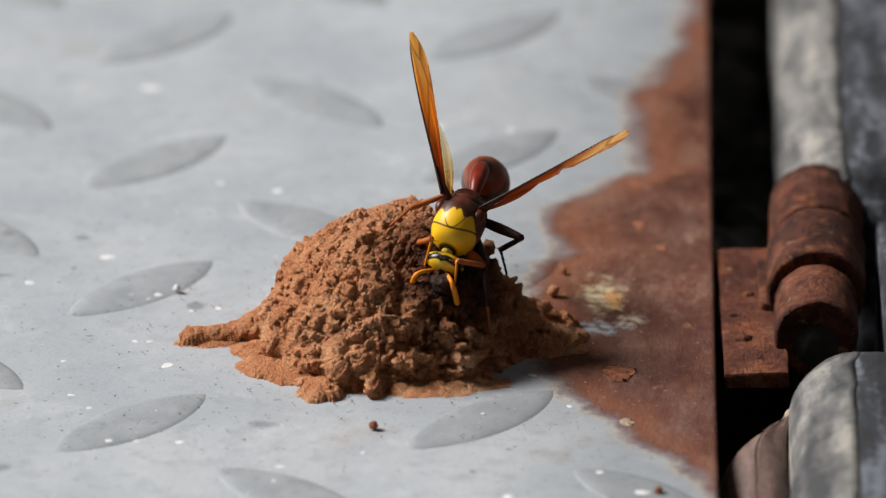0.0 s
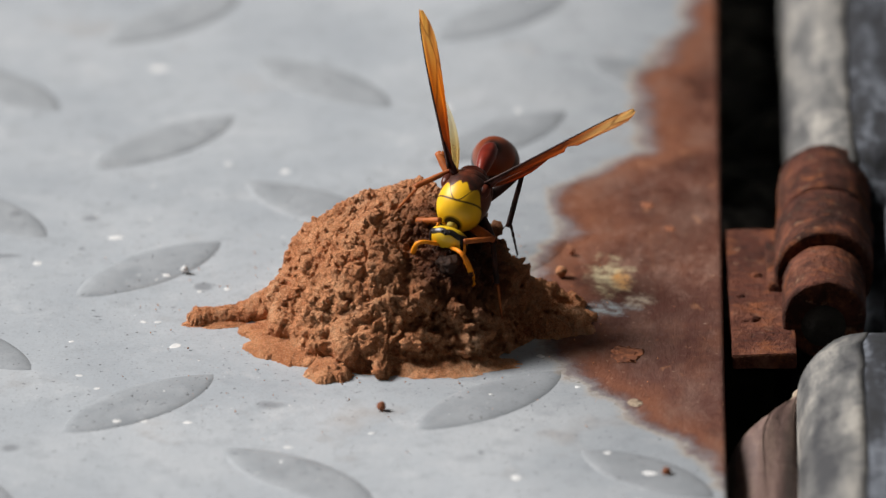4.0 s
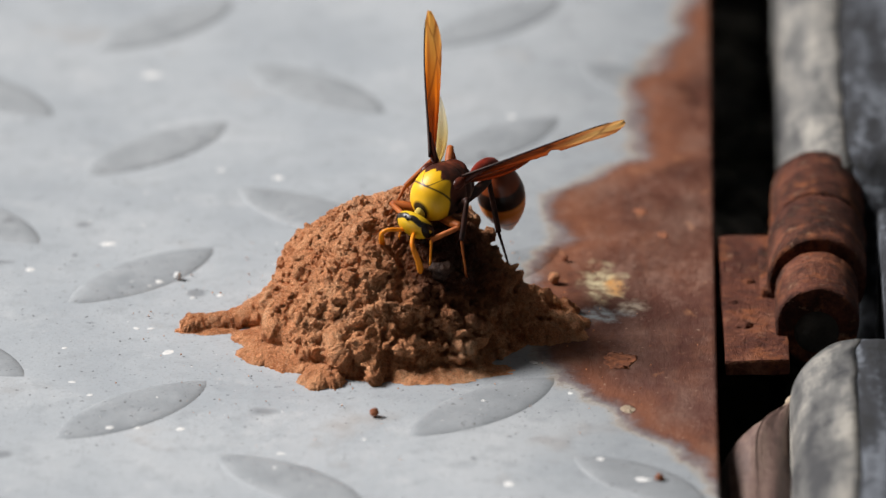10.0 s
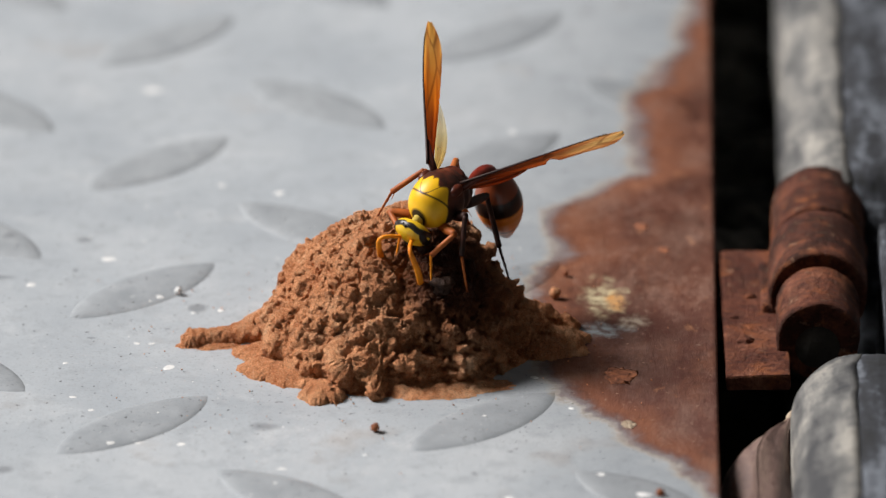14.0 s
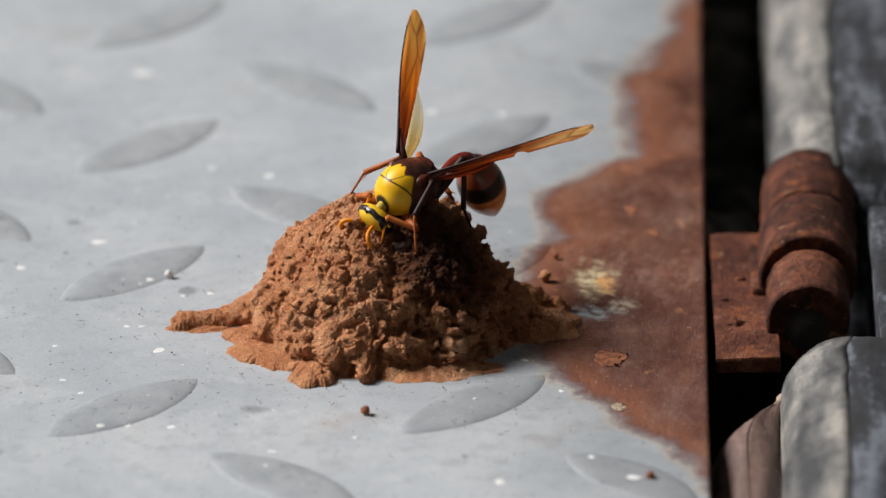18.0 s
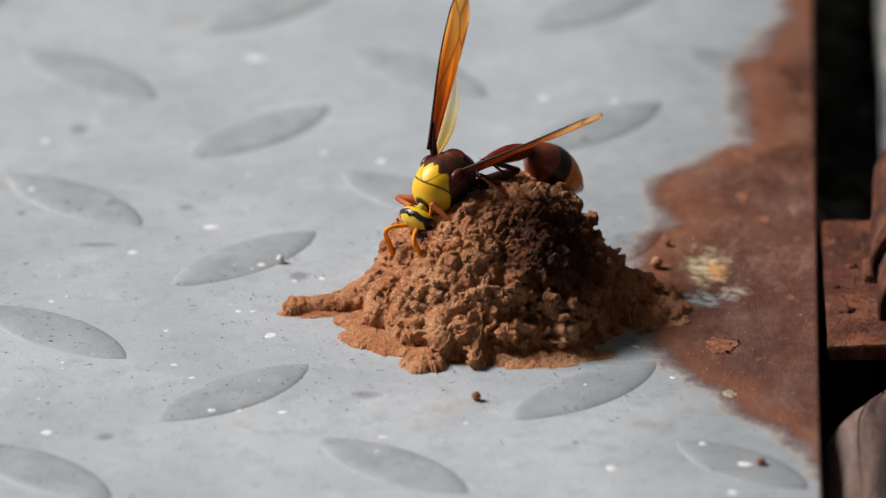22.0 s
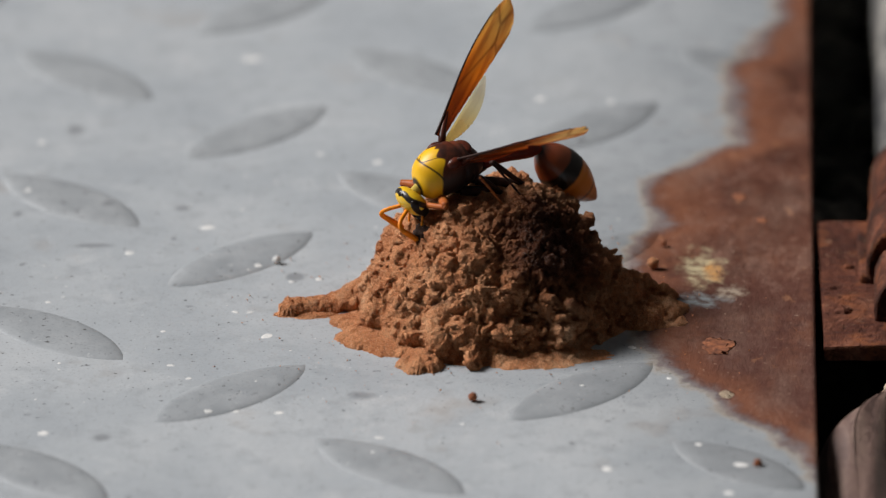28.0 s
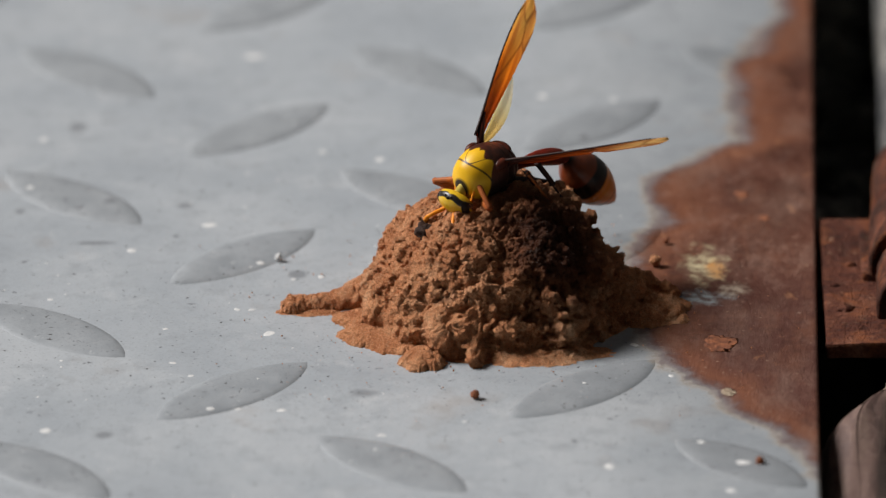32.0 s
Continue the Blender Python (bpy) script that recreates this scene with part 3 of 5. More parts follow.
def mud_ridge(nest, line, radii, name="mud_ridge"):
    """A low ridge of mud on the plate, along a line in millimetres."""
    pts = [Vector(p) * MM for p in line]
    fine = []
    for i in range(len(pts) - 1):
        for k in range(24):
            fine.append((pts[i].lerp(pts[i + 1], k / 24), radii[i] + (radii[i + 1] - radii[i]) * k / 24))
    fine.append((pts[-1], radii[-1]))
    seg = 84
    rings = []
    for i, (p, r) in enumerate(fine):
        d = (fine[min(i + 1, len(fine) - 1)][0] - fine[max(i - 1, 0)][0]).normalized()
        side = Vector((-d.y, d.x, 0)).normalized()
        ring = []
        for k in range(seg):
            a = math.tau * k / seg
            n = side * math.cos(a) + Vector((0, 0, 1)) * math.sin(a)
            q = rough_mud(p + n * r * MM, n, 0.55 if math.sin(a) > -0.3 else 0.2)
            ring.append(q)
        rings.append(ring)
    bm = loft(rings)
    for v in bm.verts:
        v.co.z = max(v.co.z, -0.0006)
    return part(name, bm, M_MUD, nest)


def mud_smear(nest, cx, cy, rx, ry, high, turn=0.0, rough=0.5):
    """A thin spread of mud on the plate."""
    around, out = 200, 64
    bm = bmesh.new()
    rows = []
    c, d = math.cos(radians(turn)), math.sin(radians(turn))
    for j in range(1, out + 1):
        f = j / out
        row = []
        for i in range(around):
            a = math.tau * i / around
            w = 1 + 0.10 * f ** 5 * noise.noise(Vector((math.cos(a) * 14 + cx, math.sin(a) * 14, 5))) + 0.34 * noise.noise(Vector((math.cos(a) * 1.5 + cx, math.sin(a) * 1.5 + cy, 0))) + 0.12 * f ** 2 * noise.noise(Vector((math.cos(a) * 5 + cx, math.sin(a) * 5, 2)))
            u, v = rx * f * w * math.cos(a), ry * f * w * math.sin(a)
            p = Vector((cx + u * c - v * d, cy + u * d + v * c, 0.15 + high * (1 - f ** 3) ** 0.7)) * MM
            q = rough_mud(p - Vector((0, 0, 0.0004)), Vector((0, 0, 1)), rough * (1 - f ** 5))
            q.z = max(q.z, 0.00012) if f < 0.97 else -0.0002
            row.append(bm.verts.new(q))
        rows.append(row)
    mid = bm.verts.new(rough_mud(Vector((cx, cy, 0.15 + high)) * MM, Vector((0, 0, 1)), rough))
    for i in range(around):
        bm.faces.new((mid, rows[0][i], rows[0][(i + 1) % around]))
    for r0, r1 in zip(rows, rows[1:]):
        for i in range(around):
            bm.faces.new((r0[i], r1[i], r1[(i + 1) % around], r0[(i + 1) % around]))
    bmesh.ops.recalc_face_normals(bm, faces=bm.faces)
    return part("mud_smear", bm, M_MUD, nest)


def build_nest():
    nest = thing("mud_nest", "lumpy reddish brown dried mud nest stuck on the steel plate", "mud nest")
    dome = build_heap(nest)
    mud_ridge(nest, ((6.4, 28.6, 0.0), (7.8, 28.8, 0.1), (10, 29.2, 0.0), (13, 29.5, 0.1), (15.5, 29.8, 0.5), (18, 30.5, 1.1)), (1.0, 1.9, 1.6, 1.7, 2.2, 2.7))
    mud_smear(nest, 11.5, 28.6, 5.5, 2.6, 0.7, 8, 0.3)
    mud_ridge(nest, ((51, 33, 2.6), (55, 34.6, 1.1), (58, 33.6, 0.7), (61.3, 32.0, 0.5)), (2.8, 1.9, 1.5, 1.1))
    mud_smear(nest, 55.0, 27.5, 7.6, 6.6, 1.9, 10, 0.6)
    mud_smear(nest, 20.5, 18.5, 6.5, 5.0, 1.5, -35, 0.28)
    mud_smear(nest, 26.2, 10.2, 3.4, 4.2, 1.9, 0, 0.25)
    mud_smear(nest, 42, 11.5, 9.5, 3.6, 1.3, 4, 0.32)
    mud_smear(nest, 17.5, 25.5, 4.2, 4.0, 1.0, 0.0, 0.28)
    mud_ridge(nest, ((33.0, 15, 4.4), (33.2, 11.0, 2.6), (33.4, 8.2, 1.0), (33.5, 7.4, 0.6)), (2.0, 1.7, 1.5, 0.8))
    mud_ridge(nest, ((28.6, 14, 4.6), (28.9, 11.2, 2.8), (29.2, 9.8, 1.6)), (2.2, 1.7, 1.2))
    return nest, dome


def scatter_clods(nest):
    """Pellets of mud pressed onto the heap: the larger ones one by one, the crumbs joined."""
    rng = random.Random(5)
    lumps = [lump(1.0, 3, 0.55, 1.7, k) for k in range(9)]
    corners = [np.array([v.co[:] for v in bm.verts]) for bm in lumps]
    faces = np.array([[v.index for v in f.verts] for f in lumps[0].faces])
    shapes = [mesh_of("mud_clod", bm, M_MUD) for bm in lumps]

    def spot(r):
        while True:
            a, s = rng.uniform(-math.pi, math.pi), rng.uniform(0.12, 0.97) ** 0.7
            p = heap_point(a, s)
            if math.sin(a) < 0.5 and rng.random() < 0.35 + 0.65 * min(1.0, max(0.0, (p.x * 1000 - 24) / 16 + (7 - p.z * 1000) / 12)):
                break
        n = (p - HEAP - Vector((0, 0, 4 * MM))).normalized()
        turn = Euler((rng.uniform(0, 6), rng.uniform(0, 6), rng.uniform(0, 6)))
        return Matrix.LocRotScale(rough_mud(p, n, max(0.15, min(1.0, p.z / (2.2 * MM)))) + n * r * rng.uniform(-0.45, 0.1), turn, (r, r * rng.uniform(0.8, 1.15), r * rng.uniform(0.7, 1.0)))

    for i in range(280):
        ob = new("mud_clod", shapes[i % 9])
        ob.parent = nest
        ob.matrix_basis = spot((0.35 + 0.85 * rng.random() ** 2.4) * MM)
    verts, polys = [], []
    for i in range(900):
        m = np.array(spot((0.10 + 0.24 * rng.random() ** 2) * MM))
        polys.append(faces + len(corners[0]) * i)
        verts.append(corners[i % 9] @ m[:3, :3].T + m[:3, 3])
    me = bpy.data.meshes.new("mud_grit")
    me.from_pydata(np.concatenate(verts).tolist(), [], np.concatenate(polys).tolist())
    me.materials.append(M_MUD)
    me.shade_smooth()
    ob = new("mud_grit", me)
    ob.parent = nest
    tagged(ob, kind="stuff")


# ---- small things on the plate ----
def sheet_height(x, y):
    """How high the plate or one of its lugs stands at a place."""
    for lug in plate.children:
        d = lug.matrix_basis.inverted() @ Vector((x, y, 0))
        if abs(d.x) < 0.014 and abs(d.y) < 0.0052:
            hit = LUG_TREE.ray_cast(Vector((d.x, d.y, 0.01)), Vector((0, 0, -1)))[0]
            if hit and hit.z > 0:
                return hit.z + 0.0001
    return 0.00007 * noise.noise(Vector((x * 14, y * 14, 3)))


def build_flecks():
    """White chalky flecks on the plate."""
    rng = random.Random(11)
    spots = [(4.8, 20.3, 1.0), (-4.2, 59.8, 1.1), (-15, 50.7, 0.8), (-24.9, -13, 1.0), (51.4, -26.5, 0.9), (69.4, -26.2, 1.0), (67.6, -34.9, 0.8), (6.9, -6.6, 0.7), (-2.7, -6.4, 0.6), (1, -5.9, 0.6), (-5.6, 5.6, 0.6), (55.2, 15.4, 0.7), (60.1, 4.4, 0.5), (11.8, 40.5, 0.7), (7.9, 39.7, 0.5), (3.2, 45.2, 0.7), (0.3, 28.9, 0.5), (2.3, 28.8, 0.5), (-9.5, 22.2, 0.4), (-8.2, 10.2, 0.5), (31.9, -10.9, 0.4), (20.7, -15.4, 0.6), (-29.9, 73.6, 0.7), (-25.8, 33, 0.5), (-28.6, 92.6, 0.8)]
    spots += [(19.6, 83.9, 0.9), (11.4, 87.1, 0.6), (1, 124.2, 1.3), (42.9, 107.8, 1.0), (53.1, 106.5, 0.7), (63.8, -19, 0.7)]
    for _ in range(170):
        spots.append((rng.uniform(-45, 56), rng.uniform(-40, 150), 0.10 + 0.26 * rng.random() ** 2.5))
    bm = bmesh.new()
    k = 14
    for x, y, r in spots:
        turn, long, seed = rng.uniform(0, 6), rng.uniform(1.0, 1.5), rng.uniform(0, 50)
        rings = []
        for out, up in ((1.0, -0.00002), (0.82, 0.000022), (0.45, 0.00003)):
            ring = []
            for i in range(k):
                a = math.tau * i / k
                q = 0.8 * r * MM * out * (1 + 0.35 * noise.noise(Vector((math.cos(a) * 1.6, math.sin(a) * 1.6, seed))))
                u, v = q * long * math.cos(a), q * math.sin(a)
                px, py = x * MM + u * math.cos(turn) - v * math.sin(turn), y * MM + u * math.sin(turn) + v * math.cos(turn)
                ring.append(bm.verts.new((px, py, sheet_height(px, py) + up)))
            rings.append(ring)
        for low, hi in zip(rings, rings[1:]):
            for i in range(k):
                bm.faces.new((low[i], low[(i + 1) % k], hi[(i + 1) % k], hi[i]))
        bm.faces.new(rings[-1])
    bmesh.ops.recalc_face_normals(bm, faces=bm.faces)
    return tagged(part("paint_flecks", bm, M_FLECK), "scattered chalky white flecks on the steel plate", "flecks", kind="stuff")


def build_grains():
    rng = random.Random(3)
    for x, y, r, m, label in ((33.3, -3.1, 0.62, M_CRUST, "small round crumb of brown mud lying on the steel plate"), (60.0, 51.6, 0.45, M_CRUST, "rusty brown crumb lying on the rusted plate"), (5.8, 46.3, 0.55, M_FLECK, "small white bead lying on the steel plate"), (58.4, 43.5, 0.8, M_MUD, "pale lump of mud beside the nest"), (71.6, -26.4, 0.6, M_CRUST, "rusty brown crumb beside a white fleck on the plate")):
        ob = part("crumb", lump(r * MM, 3, 0.2, 1.5, x), m)
        ob.location = (x * MM, y * MM, r * 0.8 * MM + 0.0002)
        tagged(ob, label, "crumb", "crumbs on the plate")
    bm = bmesh.new()
    for _ in range(150):
        a, d = rng.uniform(0, math.tau), 20 + rng.expovariate(0.12)
        r = rng.uniform(0.05, 0.15)
        x, y = 35.4 + d * math.cos(a) * 1.1, 28.9 + d * math.sin(a)
        if x > 78 or d > 55:
            continue
        bmesh.ops.create_icosphere(bm, subdivisions=1, radius=r * MM, matrix=Matrix.Translation((x * MM, y * MM, 0.0003 + 0.4 * r * MM)))
    tagged(part("mud_dust", bm, M_MUD), "fine crumbs of mud strewn round the nest", "crumbs", kind="stuff")
    # thick scabs of rust on the plate
    for x, y, w, d in ((67.1, 15.8, 1.9, 2.6), (67.8, -1.4, 0.9, 1.2), (71, 70, 0.8, 1.2), (74, 61, 0.7, 1.0)):
        bm = lump(1.0, 4, 0.6, 1.9, x)
        for v in bm.verts:
            v.co = Vector((v.co.x * w * MM, v.co.y * d * MM, v.co.z * 0.02 * MM))
        ob = part("rust_scab", bm, M_STALK if w == 0.9 else M_CRUST)
        ob.location = (x * MM, y * MM, 0.00003)
        tagged(ob, "flaking orange scab of rust on the plate", "rust", "rust scabs")


# ---- hinge side ----
def build_hinge():
    hinge = thing("hinge", "heavy rusted brown steel barrel hinge beside the plate", "hinge")

    def bumpy(bm, amount, freq=260.0):
        for v in bm.verts:
            d = noise.noise(v.co * freq) + 0.6 * noise.noise(v.co * freq * 3)
            v.co += Vector((d, 0, noise.noise(v.co * freq + Vector((4, 4, 4))))) * amount
        return bm

    leaf = block(0.0816, 0.0905, 0.0178, 0.0630, -0.0034, -0.0010, 0.0004)
    bmesh.ops.subdivide_edges(leaf, edges=leaf.edges, cuts=7, use_grid_fill=True)
    part("hinge_leaf", bumpy(leaf, 0.00022), M_SCALE, hinge, "orange brown flaking hinge leaf")
    for x, y, r in ((0.0846, 0.0300, 0.0011), (0.0832, 0.0385, 0.0006), (0.0858, 0.0460, 0.0007)):
        bm = lump(r, 3, 0.5, 1.8, x * 900, 0.55)
        bmesh.ops.translate(bm, verts=bm.verts, vec=(x, y, -0.0010))
        part("rust_lump", bm, M_SCALE, hinge)
    bm = tube([(0.0880, 0.0600, -0.0022), (0.0880, 0.0255, -0.0022)], [0.0012, 0.0012], 10)
    part("weld_bead", bm, M_RUST, hinge)

    def knuckle(y0, y1, r, high=0.0012):
        """One rolled barrel: a solid worn cylinder with a rounded lip and a nearly flat end."""
        seg, rings = 72, []
        x0 = 0.0945 + (y0 - 0.0245) * 0.032
        x1 = 0.0945 + (y1 - 0.0245) * 0.032
        for d, k in ((0.35, 0.10), (0.25, 0.45), (0.12, 0.80), (0.02, 0.93), (0.25, 0.98), (0.7, 1.0)):
            rings.append((y0 + d * MM, x0, r * k))
        for f in (0.2, 0.35, 0.5, 0.65, 0.8):
            rings.append((y0 + (y1 - y0) * f, x0 + (x1 - x0) * f, r))
        rings += [(y1 - 0.6 * MM, x1, r), (y1 - 0.1 * MM, x1, r * 0.96), (y1, x1, r * 0.80), (y1, x1, r * 0.1)]
        skin = []
        for y, x, q in rings:
            ring = []
            for i in range(seg):
                a = math.tau * i / seg
                d = q + (0.00016 * noise.noise(Vector((math.cos(a) * 3, y * 400, math.sin(a) * 3))) + 0.00008 * noise.noise(Vector((math.cos(a) * 9, y * 1500, math.sin(a) * 9)))) * q / r
                ring.append((x + d * math.cos(a), y, high + d * math.sin(a)))
            skin.append(ring)
        return part("knuckle", loft(skin), M_RUST, hinge)

    knuckle(0.0262, 0.0398, 0.0058, 0.0004)
    knuckle(0.0400, 0.0560, 0.0069)
    knuckle(0.0582, 0.0740, 0.0066, 0.0009)
    # the pin's end takes the earth colour to stand in for deep shade
    bm = tube([(0.0945, 0.0262, -0.0006), (0.0945, 0.0264, -0.0006), (0.0945, 0.0275, -0.0006)], [0.0028, 0.0031, 0.0032], 32)
    part("hinge_pin", bm, M_EARTH, hinge, "hinge pin end, coloured dark in place of deep shade")
    # the strap that wraps from the leaf round the middle knuckle
    bm = block(0.0872, 0.0925, 0.0402, 0.0560, -0.0045, 0.0002, 0.0004)
    part("hinge_strap", bm, M_RUST, hinge)
    return hinge


def beam(name, y0, y1, label):
    """A frame beam with a pale rounded shoulder and a flat slate-grey top."""
    ob = thing(name, label, "frame beam", "frame beams beside the plate")
    steps = max(8, int((y1 - y0) / 0.006))
    r, top, left = 0.0088, 0.0072, 0.0904

    def skin(profile, closed_name, mat):
        rings = []
        for j in range(steps + 1):
            f = j / steps
            y = y0 + (y1 - y0) * f
            dx = 0.0175 * (y - 0.03)
            nip = 0.0008 if j in (0, steps) else 0.0
            ring = []
            for x, z in profile:
                w = Vector((x * 90, y * 90, z * 90))
                ring.append((x + dx + 0.0007 * noise.noise(w) + nip * (1 if x < 0.1 else 0), y + 0.0006 * noise.noise(w * 3), z - nip + 0.0006 * noise.noise(w * 1.7 + Vector((5, 0, 0)))))
            rings.append(ring)
        part(closed_name, loft(rings), mat, ob)

    arc = [(left + r - r * math.cos(a), top - r + r * math.sin(a)) for a in (math.pi / 2 * k / 12 for k in range(13))]
    split = left + r * 0.98
    skin([(left, -0.05), (left, -0.02)] + arc + [(split, -0.05)], "shoulder", M_PALE)
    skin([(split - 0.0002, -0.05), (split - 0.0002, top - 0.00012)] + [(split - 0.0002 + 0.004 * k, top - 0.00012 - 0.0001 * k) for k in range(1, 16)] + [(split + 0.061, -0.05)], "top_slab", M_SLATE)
    return ob


def build_frame():
    beam("frame_beam", -0.42, 0.0075, "weathered beam with a pale rounded shoulder and blue-grey top")
    beam("frame_beam", 0.0705, 0.60, "long pale weathered beam with a blue-grey pitted top behind the hinge")
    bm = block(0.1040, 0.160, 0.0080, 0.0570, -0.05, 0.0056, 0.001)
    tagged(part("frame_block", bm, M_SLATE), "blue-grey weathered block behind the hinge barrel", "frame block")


def build_leaf():
    """A dry leaf curled into a roll in the gap, with its pale rim, tip and ribs."""
    leaf = thing("dry_leaf", "curled dry brown leaf with a pale rim, lying in the gap", "leaf")
    spine, rim, ribs = [], [], [[], [], []]
    rings = []
    for j in range(34):
        f = j / 33
        y = -0.052 + 0.058 * f
        r = 0.0050 * (1 - max(0, (f - 0.66) / 0.34) ** 2.6) + 0.0002
        cx, cz = 0.0906 - r, -0.0086 + 0.0058 * f ** 4
        outer, inner = [], []
        for k in range(25):
            a = math.radians(-40 + 250 * k / 24)
            q = r * (1 + 0.05 * math.sin(9 * a + 7 * f))
            outer.append((cx + q * math.cos(a), y + 0.002 * math.sin(a * 2), cz + q * math.sin(a)))
            inner.append((cx + (q - 0.0003) * math.cos(a), y + 0.002 * math.sin(a * 2), cz + (q - 0.0003) * math.sin(a)))
        rings.append(outer + inner[::-1])
        rim.append(Vector(outer[24]))
        spine.append(Vector(outer[13]))
        for rib, k in zip(ribs, (8, 17, 20)):
            rib.append(Vector(outer[k]))
    part("blade", loft(rings), M_LEAF, leaf)
    part("rim", tube(rim, [0.00014 + 0.00005 * math.sin(k) for k in range(34)], 8), M_STALK, leaf, "pale dry rim")
    part("midrib", tube(spine, [0.00008] * 34, 8), M_LEAF, leaf)
    for rib in ribs:
        part("vein", tube(rib, [0.00008] * 34, 6), M_LEAF, leaf)
    tip = [spine[-1].lerp(rim[-1], 0.5) + Vector((0.0001 * k, 0.0004 * k, 0.0002 * k)) for k in range(-2, 4)]
    part("tip", tube(tip, [0.0004, 0.0007, 0.0008, 0.0007, 0.0005, 0.0002], 10), M_STALK, leaf, "pale dry tip")


def build_stones():
    rng = random.Random(8)
    for i in range(60):
        r = rng.uniform(0.005, 0.010)
        x, y = rng.uniform(0.082, 0.094), 0.072 + 0.42 * (i / 60) + rng.uniform(-0.006, 0.006)
        ob = part("stone", lump(r, 3, 0.35, 1.5, i, 0.75), M_STONE)
        ob.matrix_world = pose(x, y, -0.019 - r * 0.6 + rng.uniform(-0.006, 0.006), 0, 0, rng.uniform(0, 360))
        tagged(ob, "dark damp stone lying in the gap under the plate", "stone", "stones in the gap")


def build_blockers():
    """Unseen dark walls added behind the viewer and on the hinge side, blocking light."""
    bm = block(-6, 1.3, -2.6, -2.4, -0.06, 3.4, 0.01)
    tagged(part("wall_south", bm, M_BLOCKER), "unseen dark wall added to block fill light", "wall", kind="structure")
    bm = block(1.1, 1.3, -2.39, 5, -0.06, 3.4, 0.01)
    tagged(part("wall_east", bm, M_BLOCKER), "unseen dark wall added to block fill light", "wall", kind="structure")


build_blockers()
build_ground()
plate = build_plate()
build_lugs(plate)
LUG_TREE = tree_of(plate.children[0].data)
nest, dome = build_nest()
build_hinge()
build_frame()
build_leaf()
bm = block(0.0700, 0.0900, 0.0695, 0.58, -0.06, -0.026, 0.004)
tagged(part("rubble_bed", bm, M_EARTH), "bed of dark earth and rubble in the gap", "rubble", kind="structure")
build_stones()
build_flecks()
build_grains()

# ---- the wasp ----
def mm(*v):
    return tuple(c * MM for c in v)


def build_thorax(wasp):
    keys = [(5.0, 0.5, 0.5, -0.1), (4.75, 1.5, 1.6, -0.1), (4.1, 2.5, 2.7, 0.0), (2.8, 3.2, 3.5, 0.05), (1.0, 3.55, 3.85, 0.1), (-1.0, 3.5, 3.75, 0.0), (-2.8, 3.0, 3.2, -0.25), (-4.2, 2.1, 2.3, -0.7), (-5.0, 1.1, 1.2, -1.1), (-5.25, 0.4, 0.4, -1.2)]
    bm = lathe([mm(*k) for k in curve_stations(keys, 48)], 48)
    for v in bm.verts:
        # a waist line between collar, back and rear, and a flatter belly
        x, z = v.co.x * 1000, v.co.z * 1000
        groove = 0.12 * math.exp(-((x + 1.3 + 0.25 * z) / 0.22) ** 2) + 0.10 * math.exp(-((x + 3.0 + 0.15 * z) / 0.2) ** 2)
        v.co.y *= 1 - groove
        v.co.z *= 1 - groove
        if z < -1.7:
            v.co.z = (-1.7 + (z + 1.7) * 0.62) * MM
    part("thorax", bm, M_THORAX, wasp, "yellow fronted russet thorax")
    part("scutellum", ball(1.3 * MM, 1.9 * MM, 0.8 * MM, mm(-3.0, 0, 1.85), 3), M_DARKRED, wasp, "dark russet hump behind the wings")
    for s in (1, -1):
        part("tegula", ball(1.25 * MM, 0.8 * MM, 0.85 * MM, mm(-0.3, 2.75 * s, 2.1), 3), M_DARKRED, wasp, "russet scale over the wing's root")


def head_material():
    """Yellow, with a black belt over the crown that joins the eyes, and a dark mouth."""
    n = Nodes("head_skin")
    x, y, z = n.axis(0), n.axis(1), n.axis(2)
    gold, black = (0.72, 0.45, 0.015), (0.012, 0.008, 0.007)
    wave = n.math("MULTIPLY", n.math("SINE", n.math("MULTIPLY", n.math("ABSOLUTE", y), 2400.0)), 0.00016)
    over = n.math("ADD", n.math("ADD", x, n.math("MULTIPLY", z, -0.25)), wave)
    c = n.ramp(n.math("DIVIDE", n.math("SUBTRACT", over, -0.0008), 0.004), (0.16, black), (0.20, gold), (0.49, gold), (0.52, black), (0.71, black), (0.74, gold), (1.0, gold))
    low = n.ramp(n.math("DIVIDE", n.math("ADD", z, 0.0022), 0.0008), (0.2, 0.0), (0.8, 1.0))
    c = n.mix(low, (0.020, 0.010, 0.007), c)
    return n.done(c, 0.36, 0.0, n.bump(n.noise(6000, 2, 0.5), 0.3, 0.00004))


